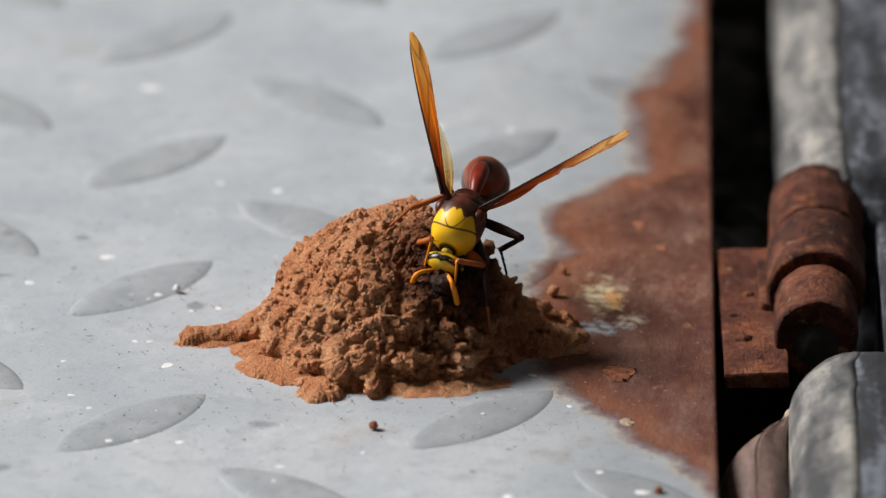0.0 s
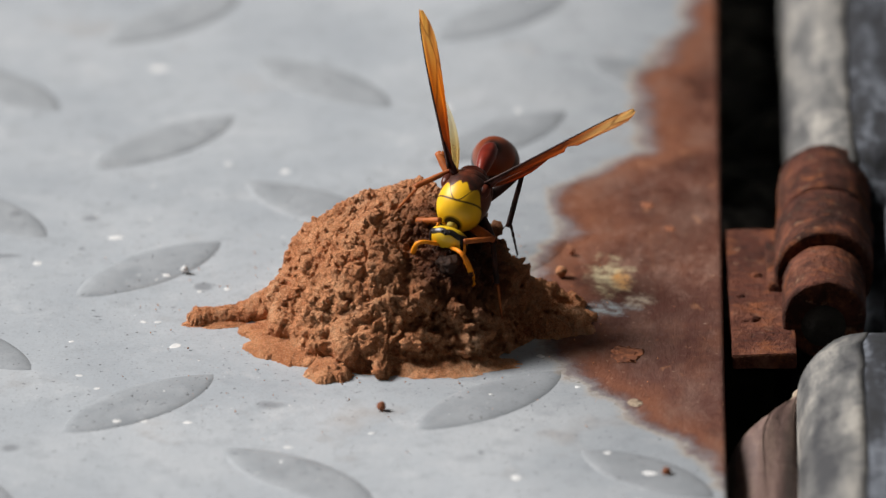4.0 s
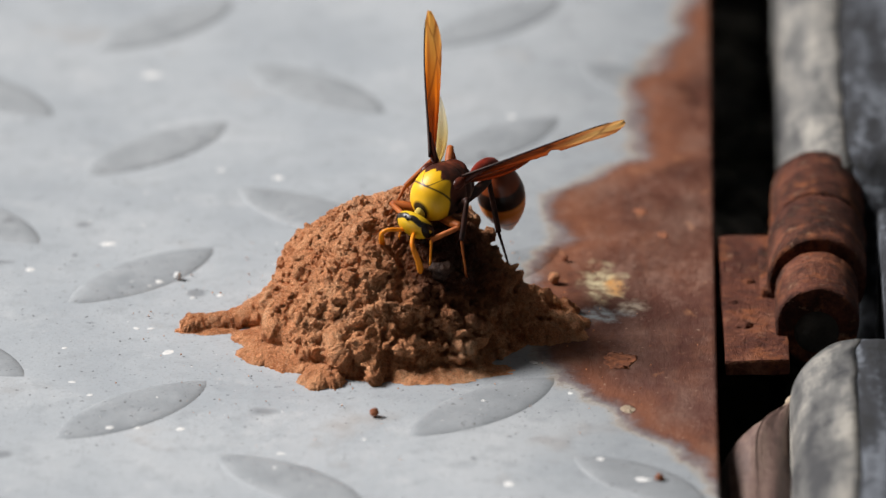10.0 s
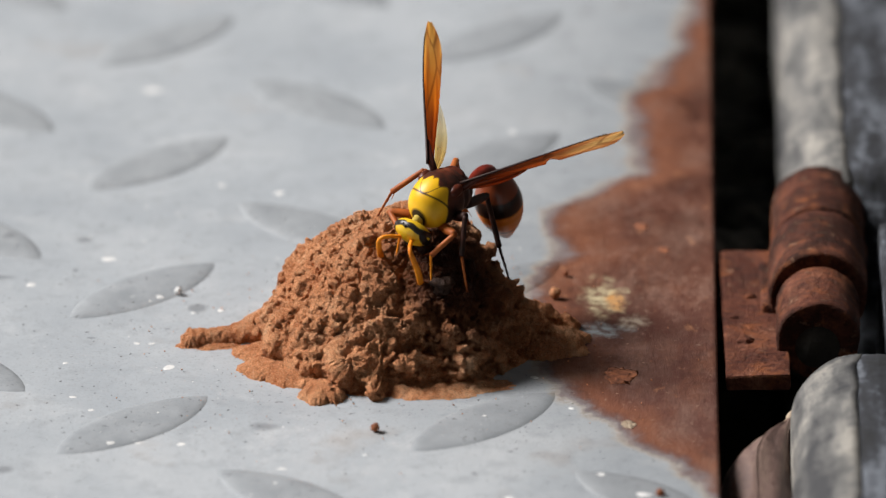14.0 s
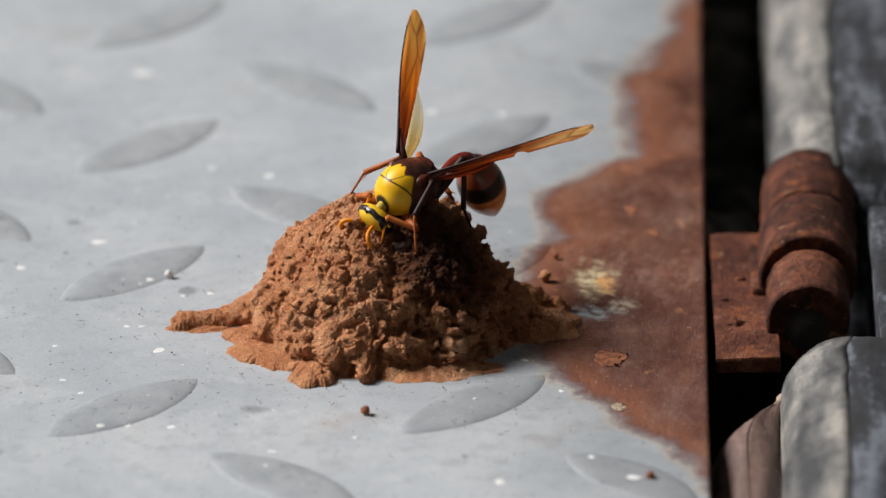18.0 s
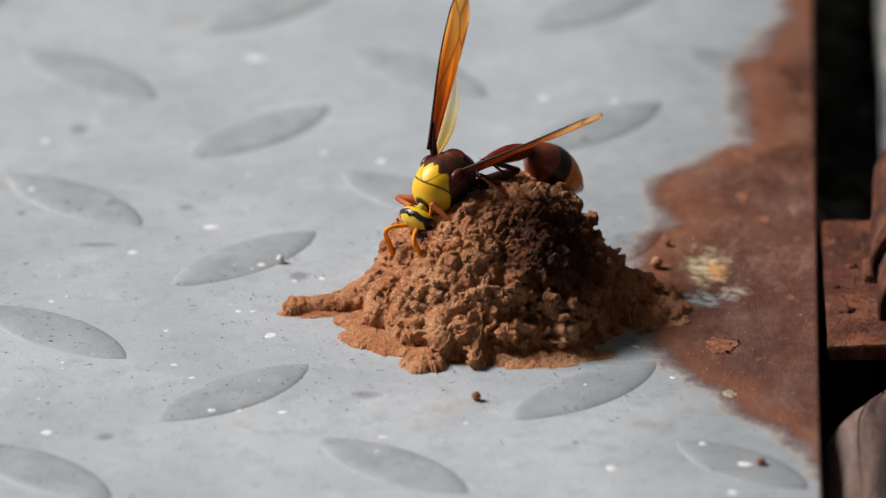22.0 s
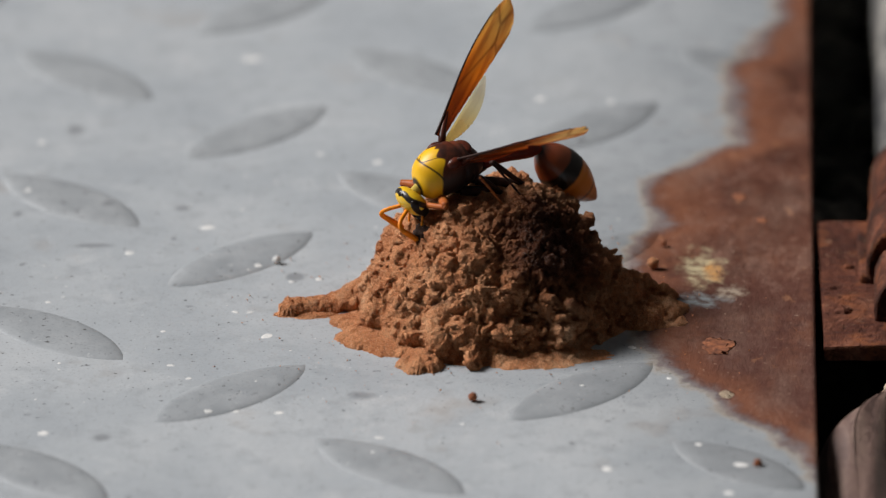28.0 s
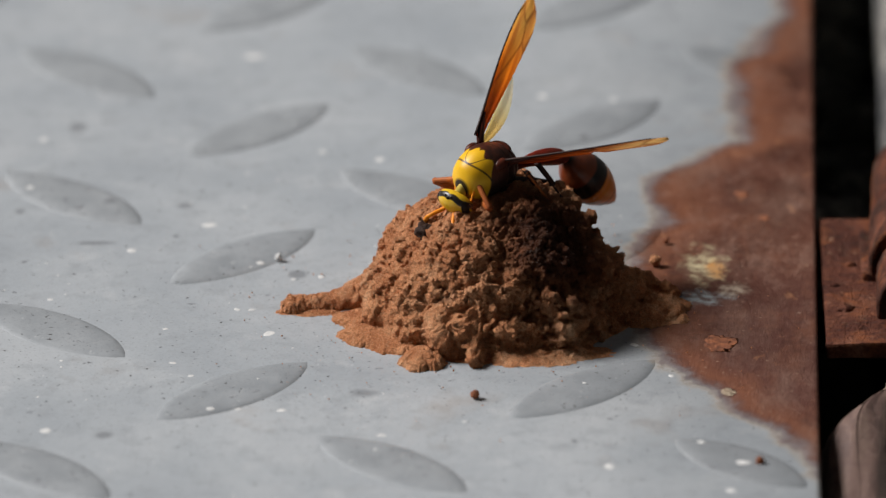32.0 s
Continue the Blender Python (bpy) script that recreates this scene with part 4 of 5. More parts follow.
def build_head(wasp):
    """Its origin is the neck; the face looks along x."""
    bm = ball(1, 1, 1, sub=4)
    for v in bm.verts:
        p = v.co.copy()
        flat = 1 - 0.2 * max(0, -p.x)
        v.co = Vector((1.95 + p.x * 1.65 * flat, p.y * 2.85 * (1 - 0.22 * max(0, -p.z)), -0.5 + p.z * 2.6)) * MM
    head = part("head", bm, head_material(), wasp, "yellow and black banded head")
    tubeneck = tube([mm(-1.2, 0, 0.3), mm(-0.2, 0, 0.15), mm(1.0, 0, 0)], mm(1.1, 0.7, 0.9), 18)
    part("neck", tubeneck, M_NECK, head, "pale yellow neck")
    horns = []
    for s in (1, -1):
        eye = ball(0.95 * MM, 0.75 * MM, 1.8 * MM, mm(2.1, 2.05 * s, -0.55), 4)
        part("compound_eye", eye, M_BLACK, head, "dark glossy compound eye")
        for k in (0.0, 0.5 * s):
            part("ocellus", ball(0.2 * MM, 0.2 * MM, 0.2 * MM, mm(2.1 if k else 2.4, k, 1.98), 2), M_BLACK, head)
        jaw = tube([mm(2.7, 0.9 * s, -2.2), mm(3.0, 0.85 * s, -3.4), mm(3.0, 0.45 * s, -4.7), mm(2.8, 0.1 * s, -5.4)], mm(0.72, 0.62, 0.42, 0.1), 14)
        part("mandible", jaw, M_DARKLEG, head, "dark pointed mandible")
        line = [mm(0, 0, 0), mm(0.6, 0.35 * s, 0.55), mm(1.4, 0.85 * s, 1.35), mm(2.1, 1.25 * s, 1.7), mm(2.7, 1.55 * s, 1.4), mm(3.1, 1.7 * s, 0.4), mm(3.6, 1.8 * s, -1.1), mm(4.1, 1.75 * s, -2.6), mm(4.4, 1.6 * s, -3.8), mm(4.45, 1.45 * s, -4.4)]
        keys = curve_stations(line, 60)
        widths = [0.30 + 0.19 * (f > 0.32) * min(1, (f - 0.32) * 2.2) - 0.28 * max(0, f - 0.9) / 0.1 for f in (k / 59 for k in range(60))]
        widths = [0.95 * w * (1 + 0.05 * (k % 4 == 0)) for k, w in enumerate(widths)]
        horn = part("antenna", tube(keys, [w * MM for w in widths], 14), M_ORANGE, head, "curved orange antenna")
        horns.append(horn)
    return head, horns


def wing_sheet(length, outline, waves, thick=0.05, seed=1, ragged=0.0):
    """A thin closed sheet along -x; outline(f) gives its trailing and leading edge in millimetres."""
    nu, nv = 70, 14
    top, low = [], []
    for i in range(nu + 1):
        f = i / nu
        a, b = outline(f)
        ta, tb = [], []
        for j in range(nv + 1):
            g = j / nv
            x = -length * f
            y = a + (b - a) * g
            if ragged and j == 0 and 0 < f < 1:
                y += ragged * noise.noise(Vector((f * 40, seed, 0)))
            z = waves * math.sin(g * 9 + f * 2) * (1 - 0.5 * f) + 0.5 * math.sin(f * 2.6) * (g - 0.5) + 0.9 * f * f
            ta.append(mm(x, y, z + thick / 2))
            tb.append(mm(x, y, z - thick / 2))
        top.append(ta)
        low.append(tb)
    return loft([t + l[::-1] for t, l in zip(top, low)])


def build_wings(wasp):
    out = []
    for s in (-1, 1):
        def fore(f, s=s):
            lead = 1.5 + (0.95 if s < 0 else 0.4) * math.sin(math.pi * f ** 1.25) - 0.9 * max(0, f - 0.84) ** 2 * 20
            wide = 1.0 + (2.8 if s < 0 else 2.5) * math.sin(min(1.0, f * 1.18 + 0.06) * math.pi / 2) ** 1.4
            tip = max(0.0, (f - 0.72) / 0.28)
            wide *= (1 - 0.8 * tip ** 3.5) * (1 if s < 0 else 0.68 + 0.35 * max(0.0, f - 0.75) / 0.25)
            notch = 0.9 * max(0, math.sin((f - 0.5) * 36)) * (0.45 < f < 0.68) * (s > 0)
            return lead - wide + notch, lead
        wing = part("forewing", wing_sheet(24.5, fore, 0.16, 0.05, 3 + s, 0.12), M_WORN if s > 0 else M_WING, wasp, "folded amber brown forewing with dark veins")

        def hind(f, s=s):
            lead = 0.1 - 1.2 * f
            return lead - (2.1 if s < 0 else 0.9) * math.sin(math.pi * min(1, 0.08 + 0.9 * f)) ** 0.8 - 0.1, lead
        part("hindwing", wing_sheet(12.5 if s < 0 else 9.0, hind, 0.1, 0.04, 8 + s, 0.14), M_HIND if s < 0 else M_WORN, wing, "pale translucent hindwing")
        root = tube([mm(0.9, 0.2, -0.2), mm(-0.3, 0.6, 0), mm(-1.8, 1.1, 0.05), mm(-4.0, 1.5, 0.1)], mm(0.5, 0.55, 0.4, 0.12), 12)
        part("wing_root", root, M_DARKRED, wing)
        vein = tube([mm(-24.0 * f, fore(f)[1] + 0.02, 0.9 * f * f + 0.12) for f in (k / 30 for k in range(29))], [MM * (0.2 - 0.13 * k / 28) for k in range(29)], 8)
        part("leading_vein", vein, M_DARKLEG, wing)
        out.append(wing)
    return out


def build_abdomen(wasp):
    keys = [(0, 0.55), (-0.9, 0.6), (-2.4, 0.72), (-4.5, 1.05), (-6.6, 1.25), (-8.2, 1.15), (-9.2, 0.8), (-9.8, 0.62)]
    keys = curve_stations(keys, 40)
    line = [mm(x, 0, 0.9 * math.sin(math.pi * min(1, -x / 9.6))) for x, _ in keys]
    waist = part("petiole", tube(line, [r * MM for _, r in keys], 22), M_BROWN, wasp, "long russet stalk-like waist")
    knot = tube([mm(1.0, 0, 0.1), mm(-0.2, 0, 0), mm(-1.2, 0, 0.25)], mm(0.9, 0.75, 0.62), 18)
    part("waist_joint", knot, M_BLACK, waist)
    keys = [(0.3, 0.45), (0.0, 0.75), (-0.7, 1.45), (-2.0, 2.45), (-3.6, 3.1), (-5.2, 3.4), (-7.2, 3.25), (-9.2, 2.6), (-11.0, 1.6), (-12.3, 0.75), (-12.9, 0.15)]
    st = [mm(x, r, r * 0.97, -0.25 * math.sin(math.pi * max(0, -x) / 12)) for x, r in curve_stations(keys, 60)]
    gas = lathe(st, 40)
    for v in gas.verts:
        x = -v.co.x * 1000
        ring = 0.035 * math.exp(-((x - 6.7) / 0.12) ** 2) + 0.03 * math.exp(-((x - 9.3) / 0.12) ** 2) + 0.03 * math.exp(-((x - 10.7) / 0.1) ** 2)
        v.co.y *= 1 - ring
        v.co.z *= 1 - ring
    belly = part("abdomen", gas, M_GASTER, waist, "orange brown abdomen with a black belt")
    return waist, belly


LEGS = (
    # hip, femur, tibia, tarsus, resting foot while it faces the viewer, and later
    ("fore", (2.6, 1.6, -2.5), 4.6, 4.4, 3.6, (6.8, 2.2), (5.0, 1.8)),
    ("mid", (-0.2, 2.0, -2.9), 5.6, 5.6, 5.0, (4.2, 6.4), (-4.5, 7.5)),
    ("hind", (-2.8, 1.9, -2.7), 6.8, 7.4, 6.2, (-10.0, 2.6), (-7.5, 7.0)),
)


def limb(name, length, r0, r1, material, wasp, swell=0.15, spur=False, joints=0):
    n = 14
    pts = [mm(length * k / (n - 1), 0, 0) for k in range(n)]
    radii = []
    for k in range(n):
        f = k / (n - 1)
        r = r0 + (r1 - r0) * f + swell * r0 * math.sin(math.pi * f)
        if joints and k % 3 == 0:
            r *= 0.78
        radii.append(r * MM)
    bm = tube(pts, radii, 12)
    if spur:
        tube([mm(length * 0.97, 0, -r1), mm(length + 0.7, 0, -r1 - 0.5)], mm(0.09, 0.02), 6, bm)
    if joints:
        for s in (1, -1):
            tube([mm(length - 0.1, 0, 0), mm(length + 0.3, 0.18 * s, 0.05), mm(length + 0.45, 0.22 * s, -0.25)], mm(0.1, 0.07, 0.02), 6, bm)
    return part(name, bm, material, wasp)


def build_legs(wasp):
    legs = []
    for name, hip, f, t, a, early, late in LEGS:
        for s in (1, -1):
            # mid and hind legs away from the sun get darker skin: painted shade
            m1 = M_REDLEG if name == "fore" or s < 0 else M_DARKLEG
            thigh = limb("femur", f, 0.60, 0.46, m1, wasp, 0.3)
            shin = limb("tibia", t, 0.34, 0.40, m1, wasp, 0.05, True)
            sole = limb("tarsus", a, 0.22, 0.15, M_ORANGE if name == "fore" else M_REDLEG if name == "mid" else m1, wasp, 0.0, False, 3)
            part("coxa", ball(1.0 * MM, 0.8 * MM, 0.95 * MM, mm(hip[0], hip[1] * 0.82 * s, hip[2] + 0.55), 3), M_DARKLEG, wasp)
            legs.append((name, s, Vector(hip) * MM, f * MM, t * MM, a * MM, (early, late), thigh, shin, sole))
    return legs


wasp = thing("wasp", "potter wasp with yellow collar and amber wings on its nest", "wasp")
build_thorax(wasp)
wasp_head, horns = build_head(wasp)
wing_far, wing_near = build_wings(wasp)
waist, belly = build_abdomen(wasp)
legs = build_legs(wasp)
pad = part("mud_pellet", lump(1.75 * MM, 4, 0.3, 1.8, 4, 0.8), M_WET)
tagged(pad, "dark wet pellet of mud that the wasp works", "mud pellet")
scatter_clods(nest)


NEST_TREE = tree_of(dome.data)


def land(x, y):
    """The height of the nest or the plate at a place."""
    hit = NEST_TREE.ray_cast(Vector((x, y, 0.06)), Vector((0, 0, -1)))[0]
    return max(hit.z if hit else 0.0, 0.0003)


def aimed(at, to, up):
    """A pose at a point whose x axis looks to another."""
    x = (to - at).normalized()
    y = up.cross(x).normalized()
    z = x.cross(y)
    m = Matrix((x, y, z)).transposed().to_4x4()
    m.translation = at
    return m


def wing_pose(sweep, lift, side, roll=20):
    """A wing held back by sweep and up by lift, in degrees."""
    s, e = radians(sweep), radians(lift)
    way = Vector((-math.sin(s) * math.cos(e), side * math.cos(s) * math.cos(e), math.sin(e)))
    ahead = Vector((1, 0, 0))
    y = (ahead - way * ahead.dot(way)).normalized()
    x = -way
    roll = radians(roll)
    y = math.cos(roll) * y + math.sin(roll) * x.cross(y) * side
    m = Matrix((x, y, x.cross(y))).transposed().to_4x4()
    m.translation = Vector((-1.8, 3.1, 1.6) if side > 0 else (-1.8, -2.2, 2.8)) * MM
    return m


def stand_legs(rows):
    """Key the legs so that the feet stay on the nest while the body moves."""
    for name, s, hip, f, t, a, spots, thigh, shin, sole in legs:
        hip = Vector((hip.x, hip.y * s, hip.z))
        planted, keys = None, ([], [], [])
        for sec, m in rows:
            foot = spots[0] if sec < 18.2 else spots[1]
            if name == "mid" and s < 0 and sec < 18.2:
                foot = (2.5, 9.5)
            ahead = (m.to_3x3() @ Vector((1, 0, 0)))
            yaw = math.atan2(ahead.y, ahead.x)
            want = m.translation + Vector((math.cos(yaw) * foot[0] - math.sin(yaw) * foot[1] * s, math.sin(yaw) * foot[0] + math.cos(yaw) * foot[1] * s, 0)) * MM
            if planted is None or (want - planted).xy.length > 3.2 * MM:
                planted = Vector((want.x, want.y, land(want.x, want.y) + 0.2 * MM))
            goal = m.inverted() @ planted
            span = goal - hip
            if span.length > (f + t + a) * 0.93:
                goal = hip + span.normalized() * (f + t + a) * 0.93
            out = Vector((0, s, 0))
            back = (hip - goal)
            ankle = goal + (back.normalized() * 0.5 + Vector((0, 0, 0.75))).normalized() * a
            reach = ankle - hip
            d = min(max(reach.length, abs(f - t) * 1.05 + 1e-5), (f + t) * 0.995)
            ankle = hip + reach.normalized() * d
            k = (f * f - t * t + d * d) / (2 * d)
            h = math.sqrt(max(f * f - k * k, 0))
            way = reach.normalized()
            if name == "fore":
                pole = Vector((0.6, 0, 0.25)) + out
            elif sec < 18.2:
                pole = Vector((0, 0, 1)) + out * 0.5 if name == "mid" else Vector((0, 0, 1)) - out * 0.35 if s > 0 else Vector((-1, 0, -0.3)) + out * 0.4
            else:
                pole = Vector((-0.8, 0, -0.5)) + out * 0.3 if s > 0 else Vector((-0.3, 0, -0.6)) + out * 0.5
            pole = (pole - way * pole.dot(way)).normalized()
            knee = hip + way * k + pole * h
            ref = out + Vector((0.01, 0, 0.3))
            keys[0].append((sec, aimed(hip, knee, ref)))
            keys[1].append((sec, aimed(knee, ankle, ref)))
            keys[2].append((sec, aimed(ankle, goal, ref)))
        for ob, k in zip((thigh, shin, sole), keys):
            walk(ob, k)


def stance(x, y, z, yaw, pitch, roll):
    """The wasp's pose, in millimetres and degrees; it looks along its x axis."""
    return Matrix.LocRotScale(Vector((x, y, z)) * MM, (Euler((0, 0, radians(yaw))).to_matrix() @ Euler((0, radians(pitch), 0)).to_matrix() @ Euler((radians(roll), 0, 0)).to_matrix()).to_quaternion(), None)


def nod(yaw, pitch):
    return Matrix.LocRotScale(Vector(NECK) * MM, (Euler((0, 0, radians(yaw))).to_matrix() @ Euler((0, radians(pitch), 0)).to_matrix()).to_quaternion(), None)


def trail(yaw, pitch):
    return Matrix.LocRotScale(Vector((-4.15, 0, -2.6)) * MM, (Euler((0, 0, radians(yaw))).to_matrix() @ Euler((0, radians(pitch), 0)).to_matrix()).to_quaternion(), None)


def horn_pose(s, spread, droop):
    return pose(3.25 * MM, 0.75 * s * MM, -0.1 * MM, 0, droop, spread * s)


NECK = (4.75, 0, -0.45)


def motions():
    """All that moves: the wasp, its parts, and the pellet it works."""
    body = [
        (0, stance(45.41, 24.50, 19.25, -114.5, 31.0, -10.6)),
        (1, stance(46.32, 24.51, 18.62, -107.8, 28.1, -9.0)),
        (2, stance(43.32, 24.50, 20.94, -117.0, 23.1, -7.4)),
        (5, stance(46.78, 24.51, 19.10, -113.0, 26.2, -10.9)),
        (6, stance(48.01, 24.50, 18.65, -113.9, 32.6, -8.0)),
        (7, stance(47.17, 24.51, 19.65, -117.2, 22.9, -10.1)),
        (8, stance(43.97, 24.50, 21.37, -125.0, 21.6, -10.2)),
        (9, stance(43.72, 24.50, 22.01, -129.1, 21.6, -9.7)),
        (10, stance(42.98, 24.50, 22.10, -131.8, 17.8, -7.9)),
        (11, stance(45.20, 24.51, 21.28, -123.4, 19.6, -7.7)),
        (12, stance(46.11, 24.51, 21.36, -123.2, 19.3, -6.3)),
        (13, stance(45.78, 24.51, 22.93, -125.4, 17.6, -8.6)),
        (14, stance(42.62, 24.50, 23.33, -132.6, 18.7, -7.8)),
        (17, stance(46.24, 24.50, 22.44, -121.9, 22.0, -8.1)),
        (18, stance(39.51, 26.50, 21.57, -140.1, 15.3, -8.7)),
        (18.5, stance(35.99, 27.50, 22.25, -143.4, 11.9, -17.8)),
        (19, stance(29.31, 27.99, 21.31, -157.6, 19.9, -11.4)),
        (20, stance(25.88, 27.99, 20.96, -154.9, 27.5, -5.4)),
        (21, stance(26.90, 27.99, 19.58, -149.4, 30.7, -5.4)),
        (22, stance(29.07, 27.99, 19.74, -135.0, 27.7, -5.9)),
        (23, stance(26.76, 27.99, 20.91, -157.0, 24.6, -2.0)),
        (24, stance(26.91, 27.99, 21.03, -159.0, 23.2, -2.3)),
        (25, stance(27.23, 27.99, 21.06, -159.7, 23.0, -3.3)),
        (26, stance(26.49, 28.00, 20.81, -161.1, 18.7, -5.6)),
        (29, stance(31.01, 28.00, 21.82, -147.8, 18.5, -3.0)),
        (30, stance(29.18, 27.99, 21.76, -159.1, 19.8, -3.7)),
        (31, stance(30.96, 27.99, 22.43, -158.2, 18.5, -4.5)),
        (32, stance(34.93, 28.00, 21.04, -135.2, 13.9, -8.9)),
    ]
    walk(wasp, body)
    walk(wasp_head, [
        (0, nod(0.5, 11.0)),
        (1, nod(1.2, 13.9)),
        (2, nod(0.4, 18.9)),
        (5, nod(0.6, 15.8)),
        (6, nod(0.8, 9.4)),
        (7, nod(0.5, 19.1)),
        (8, nod(1.7, 20.4)),
        (9, nod(1.6, 20.4)),
        (10, nod(1.5, 24.2)),
        (11, nod(2.1, 22.4)),
        (12, nod(1.5, 22.7)),
        (13, nod(2.0, 24.4)),
        (14, nod(1.4, 23.3)),
        (17, nod(1.0, 20.0)),
        (18, nod(-0.5, 26.7)),
        (18.5, nod(1.7, 34.1)),
        (19, nod(0.8, 26.1)),
        (20, nod(0.6, 18.5)),
        (21, nod(1.1, 15.3)),
        (22, nod(2.2, 18.3)),
        (23, nod(1.0, 21.4)),
        (24, nod(1.6, 22.8)),
        (25, nod(1.6, 23.0)),
        (26, nod(1.3, 27.3)),
        (29, nod(0.8, 27.5)),
        (30, nod(1.1, 26.2)),
        (31, nod(1.2, 27.5)),
        (32, nod(2.7, 32.1)),
    ])
    walk(wing_far, [
        (0, wing_pose(60.6, 15.9, -1, 29.8)),
        (1, wing_pose(58.7, 22.7, -1, 25.7)),
        (2, wing_pose(59.3, 18.8, -1, 28.9)),
        (5, wing_pose(60.6, 19.1, -1, 27.2)),
        (6, wing_pose(57.5, 22.8, -1, 30.2)),
        (7, wing_pose(56.2, 26.3, -1, 27.6)),
        (8, wing_pose(56.5, 16.0, -1, 40.9)),
        (9, wing_pose(55.6, 16.2, -1, 40.7)),
        (10, wing_pose(53.1, 17.5, -1, 39.8)),
        (11, wing_pose(54.8, 19.6, -1, 39.0)),
        (12, wing_pose(51.2, 21.8, -1, 37.5)),
        (13, wing_pose(51.9, 16.2, -1, 40.1)),
        (14, wing_pose(53.2, 14.5, -1, 41.6)),
        (17, wing_pose(53.3, 18.8, -1, 34.7)),
        (18, wing_pose(50.5, 17.5, -1, 34.9)),
        (18.5, wing_pose(69.3, 7.5, -1, 35.7)),
        (19, wing_pose(62.9, 12.8, -1, 32.2)),
        (20, wing_pose(60.9, 14.0, -1, 33.5)),
        (21, wing_pose(63.1, 15.0, -1, 32.7)),
        (22, wing_pose(68.0, 20.9, -1, 26.1)),
        (23, wing_pose(62.4, 12.3, -1, 36.5)),
        (24, wing_pose(67.4, 16.4, -1, 32.2)),
        (25, wing_pose(67.4, 17.5, -1, 30.6)),
        (26, wing_pose(68.3, 21.8, -1, 25.3)),
        (29, wing_pose(60.0, 14.0, -1, 34.3)),
        (30, wing_pose(62.1, 16.6, -1, 32.0)),
        (31, wing_pose(63.6, 14.8, -1, 33.2)),
        (32, wing_pose(67.9, 17.9, -1, 27.5)),
    ])
    walk(wing_near, [
        (0, wing_pose(27.3, 31.3, 1, 58.6)),
        (1, wing_pose(22.8, 40.7, 1, 56.2)),
        (2, wing_pose(26.7, 28.2, 1, 58.6)),
        (5, wing_pose(22.0, 37.2, 1, 57.4)),
        (6, wing_pose(26.0, 38.2, 1, 54.0)),
        (7, wing_pose(18.4, 36.5, 1, 55.3)),
        (8, wing_pose(32.3, 22.8, 1, 56.2)),
        (9, wing_pose(32.1, 20.5, 1, 57.0)),
        (10, wing_pose(35.0, 20.4, 1, 56.4)),
        (11, wing_pose(23.9, 27.0, 1, 54.3)),
        (12, wing_pose(21.0, 29.6, 1, 53.1)),
        (13, wing_pose(19.8, 27.2, 1, 54.8)),
        (14, wing_pose(34.5, 18.7, 1, 57.0)),
        (17, wing_pose(16.7, 31.5, 1, 55.2)),
        (18, wing_pose(42.6, 17.0, 1, 52.2)),
        (18.5, wing_pose(33.4, 15.6, 1, 43.4)),
        (19, wing_pose(37.5, 18.9, 1, 42.5)),
        (20, wing_pose(33.9, 20.2, 1, 40.6)),
        (21, wing_pose(34.2, 16.6, 1, 41.6)),
        (22, wing_pose(29.4, 22.0, 1, 39.9)),
        (23, wing_pose(33.0, 17.8, 1, 40.5)),
        (24, wing_pose(28.1, 21.4, 1, 39.3)),
        (25, wing_pose(25.5, 22.5, 1, 39.1)),
        (26, wing_pose(20.4, 23.9, 1, 39.0)),
        (29, wing_pose(32.6, 17.3, 1, 40.8)),
        (30, wing_pose(36.2, 17.3, 1, 41.3)),
        (31, wing_pose(34.3, 17.5, 1, 41.2)),
        (32, wing_pose(26.1, 16.8, 1, 41.1)),
    ])
    walk(waist, [
        (0, trail(11.0, -15.3)),
        (1, trail(9.7, -11.8)),
        (2, trail(7.1, -9.1)),
        (5, trail(12.7, -10.9)),
        (6, trail(21.6, -14.8)),
        (7, trail(20.7, -12.0)),
        (8, trail(11.1, -22.2)),
        (9, trail(11.7, -22.2)),
        (10, trail(11.7, -20.1)),
        (11, trail(14.8, -21.3)),
        (12, trail(18.1, -16.8)),
        (13, trail(18.8, -22.8)),
        (14, trail(13.8, -22.1)),
        (17, trail(20.1, -20.3)),
        (18, trail(13.4, -11.5)),
        (18.5, trail(-2.4, -12.2)),
        (19, trail(-8.4, -4.4)),
        (20, trail(-10.6, -7.2)),
        (21, trail(-13.5, -12.7)),
        (22, trail(-21.0, -14.9)),
        (23, trail(-11.7, -10.3)),
        (24, trail(-14.5, -11.4)),
        (25, trail(-13.8, -12.6)),
        (26, trail(-9.7, -8.9)),
        (29, trail(-6.9, -8.2)),
        (30, trail(-11.1, -9.0)),
        (31, trail(-11.5, -9.9)),
        (32, trail(-15.7, -12.6)),
    ])
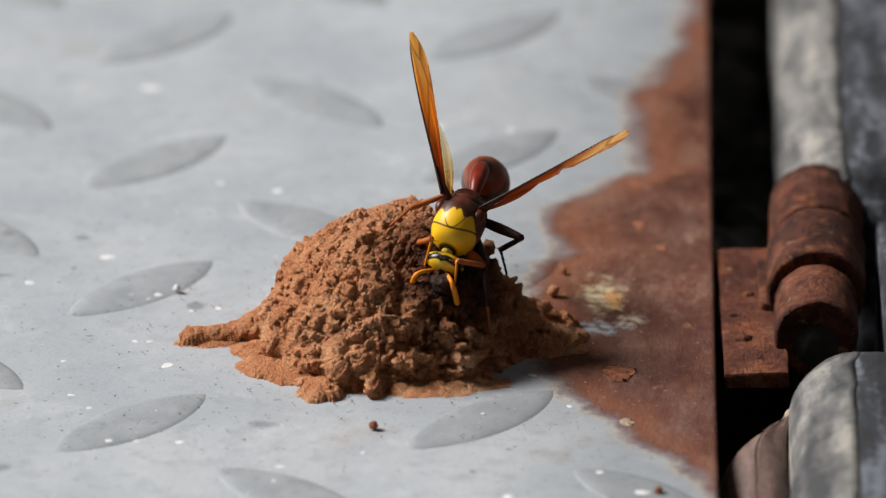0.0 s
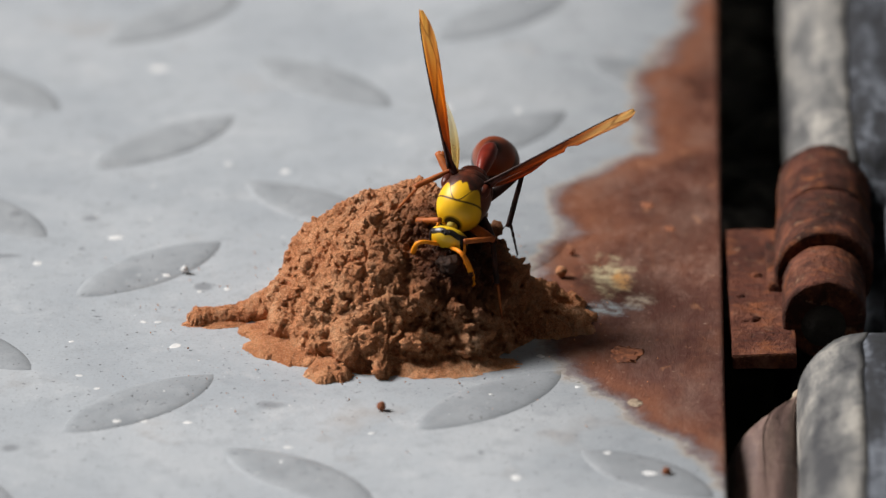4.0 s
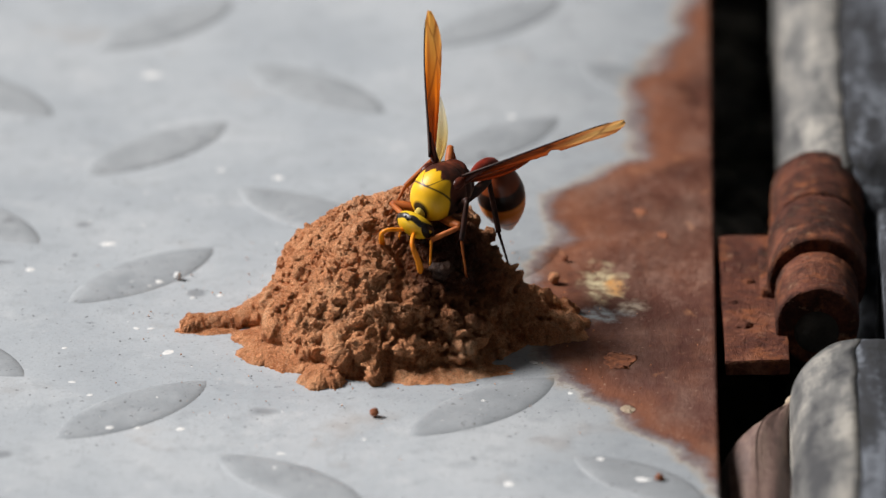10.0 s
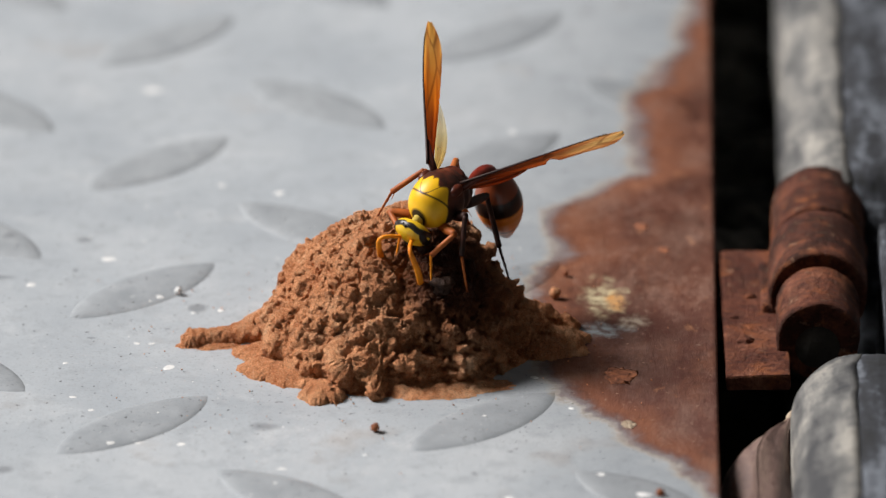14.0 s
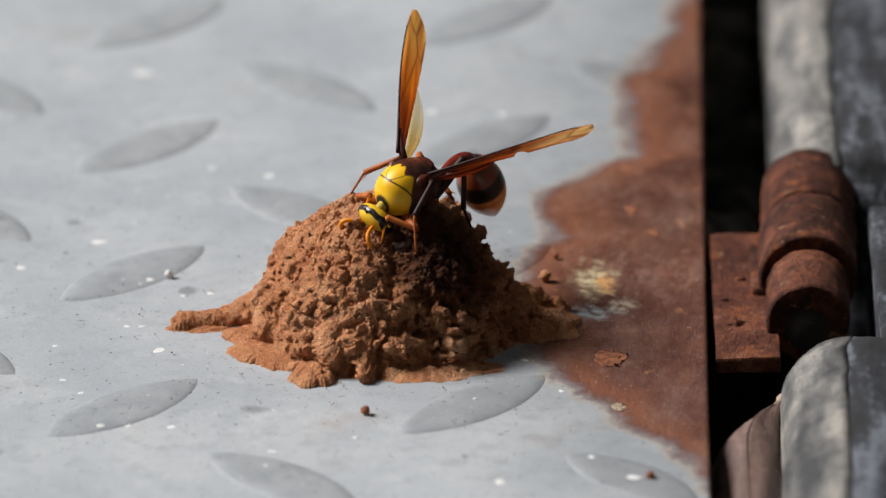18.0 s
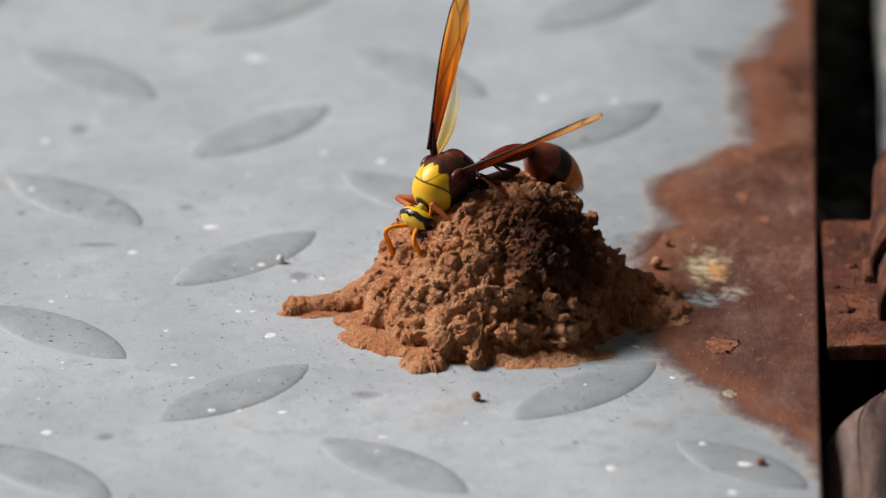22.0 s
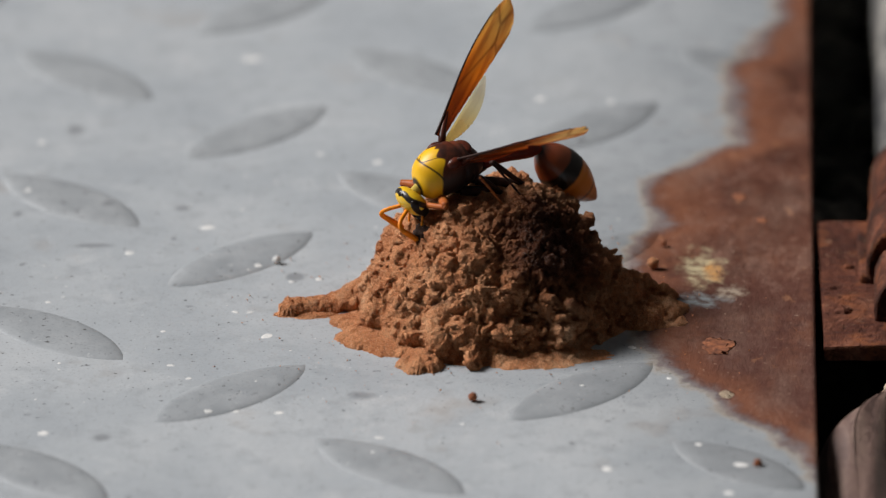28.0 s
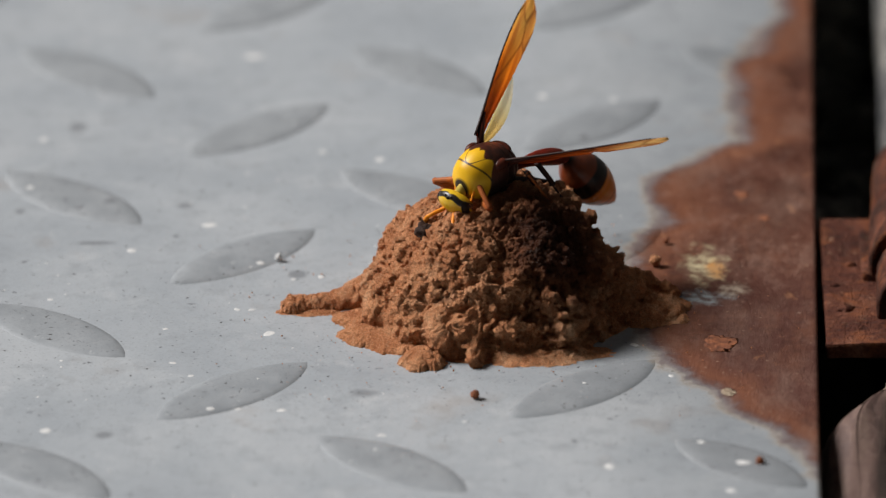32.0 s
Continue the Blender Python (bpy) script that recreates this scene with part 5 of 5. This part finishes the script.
    walk(belly, [
        (0, pose(-9.6 * MM, 0, 0, 0, -61.0, 0)),
        (1, pose(-9.6 * MM, 0, 0, 0, -59.3, 0)),
        (2, pose(-9.6 * MM, 0, 0, 0, -58.4, 0)),
        (5, pose(-9.6 * MM, 0, 0, 0, -59.2, 0)),
        (6, pose(-9.6 * MM, 0, 0, 0, -60.8, 0)),
        (7, pose(-9.6 * MM, 0, 0, 0, -59.3, 0)),
        (8, pose(-9.6 * MM, 0, 0, 0, -61.9, 0)),
        (9, pose(-9.6 * MM, 0, 0, 0, -68.8, 0)),
        (10, pose(-9.6 * MM, 0, 0, 0, -65.3, 0)),
        (11, pose(-9.6 * MM, 0, 0, 0, -61.6, 0)),
        (12, pose(-9.6 * MM, 0, 0, 0, -60.5, 0)),
        (13, pose(-9.6 * MM, 0, 0, 0, -61.9, 0)),
        (14, pose(-9.6 * MM, 0, 0, 0, -64.3, 0)),
        (17, pose(-9.6 * MM, 0, 0, 0, -61.8, 0)),
        (18, pose(-9.6 * MM, 0, 0, 0, -64.4, 0)),
        (18.5, pose(-9.6 * MM, 0, 0, 0, -60.8, 0)),
        (19, pose(-9.6 * MM, 0, 0, 0, -54.7, 0)),
        (20, pose(-9.6 * MM, 0, 0, 0, -58.6, 0)),
        (21, pose(-9.6 * MM, 0, 0, 0, -62.4, 0)),
        (22, pose(-9.6 * MM, 0, 0, 0, -52.8, 0)),
        (23, pose(-9.6 * MM, 0, 0, 0, -59.2, 0)),
        (24, pose(-9.6 * MM, 0, 0, 0, -59.0, 0)),
        (25, pose(-9.6 * MM, 0, 0, 0, -57.9, 0)),
        (26, pose(-9.6 * MM, 0, 0, 0, -55.1, 0)),
        (29, pose(-9.6 * MM, 0, 0, 0, -57.4, 0)),
        (30, pose(-9.6 * MM, 0, 0, 0, -55.2, 0)),
        (31, pose(-9.6 * MM, 0, 0, 0, -56.0, 0)),
        (32, pose(-9.6 * MM, 0, 0, 0, -45.4, 0)),
    ])
    for s, horn in zip((1, -1), horns):
        walk(horn, [
            (0, horn_pose(s, 12, 0)), (1, horn_pose(s, 48, 0)), (2, horn_pose(s, 25, 0)), (5, horn_pose(s, 45, 0)), (6, horn_pose(s, 58, 0)), (7, horn_pose(s, 42, 0)),
            (8, horn_pose(s, 18, 0)), (9, horn_pose(s, 8, 0)), (10, horn_pose(s, 10, 0)), (11, horn_pose(s, 22, 0)), (12, horn_pose(s, 42, 0)),
            (13, horn_pose(s, 6, 0)), (14, horn_pose(s, 12, 0)), (17, horn_pose(s, 50, 0)), (18, horn_pose(s, 12, 0)), (18.5, horn_pose(s, 4, 0)),
            (19, horn_pose(s, 8, 2)), (20, horn_pose(s, 8, 2)), (21, horn_pose(s, 8, 2)), (22, horn_pose(s, 8, 2)), (23, horn_pose(s, 8, 2)),
            (24, horn_pose(s, 8, 2)), (25, horn_pose(s, 8, 2)), (26, horn_pose(s, 8, 2)), (29, horn_pose(s, 8, 31)), (30, horn_pose(s, 8, 31)),
            (31, horn_pose(s, 8, 31)), (32, horn_pose(s, 8, 31)),
        ])
    stand_legs(body)
    walk(pad, [
        (0, pose(0.04271, 0.01750, 0.01304, 0, 0, 0)),
        (17.5, pose(0.04271, 0.01750, 0.01304, 0, 0, 0)),
        (18.3, pose(0.03380, 0.02350, 0.01560, 0, 0, 0)),
        (19, pose(0.02600, 0.02420, 0.01400, 0, 0, 20)),
        (20, pose(0.02686, 0.02350, 0.01377, 0, 0, 20)),
        (32, pose(0.02686, 0.02350, 0.01377, 0, 0, 20)),
    ])


motions()
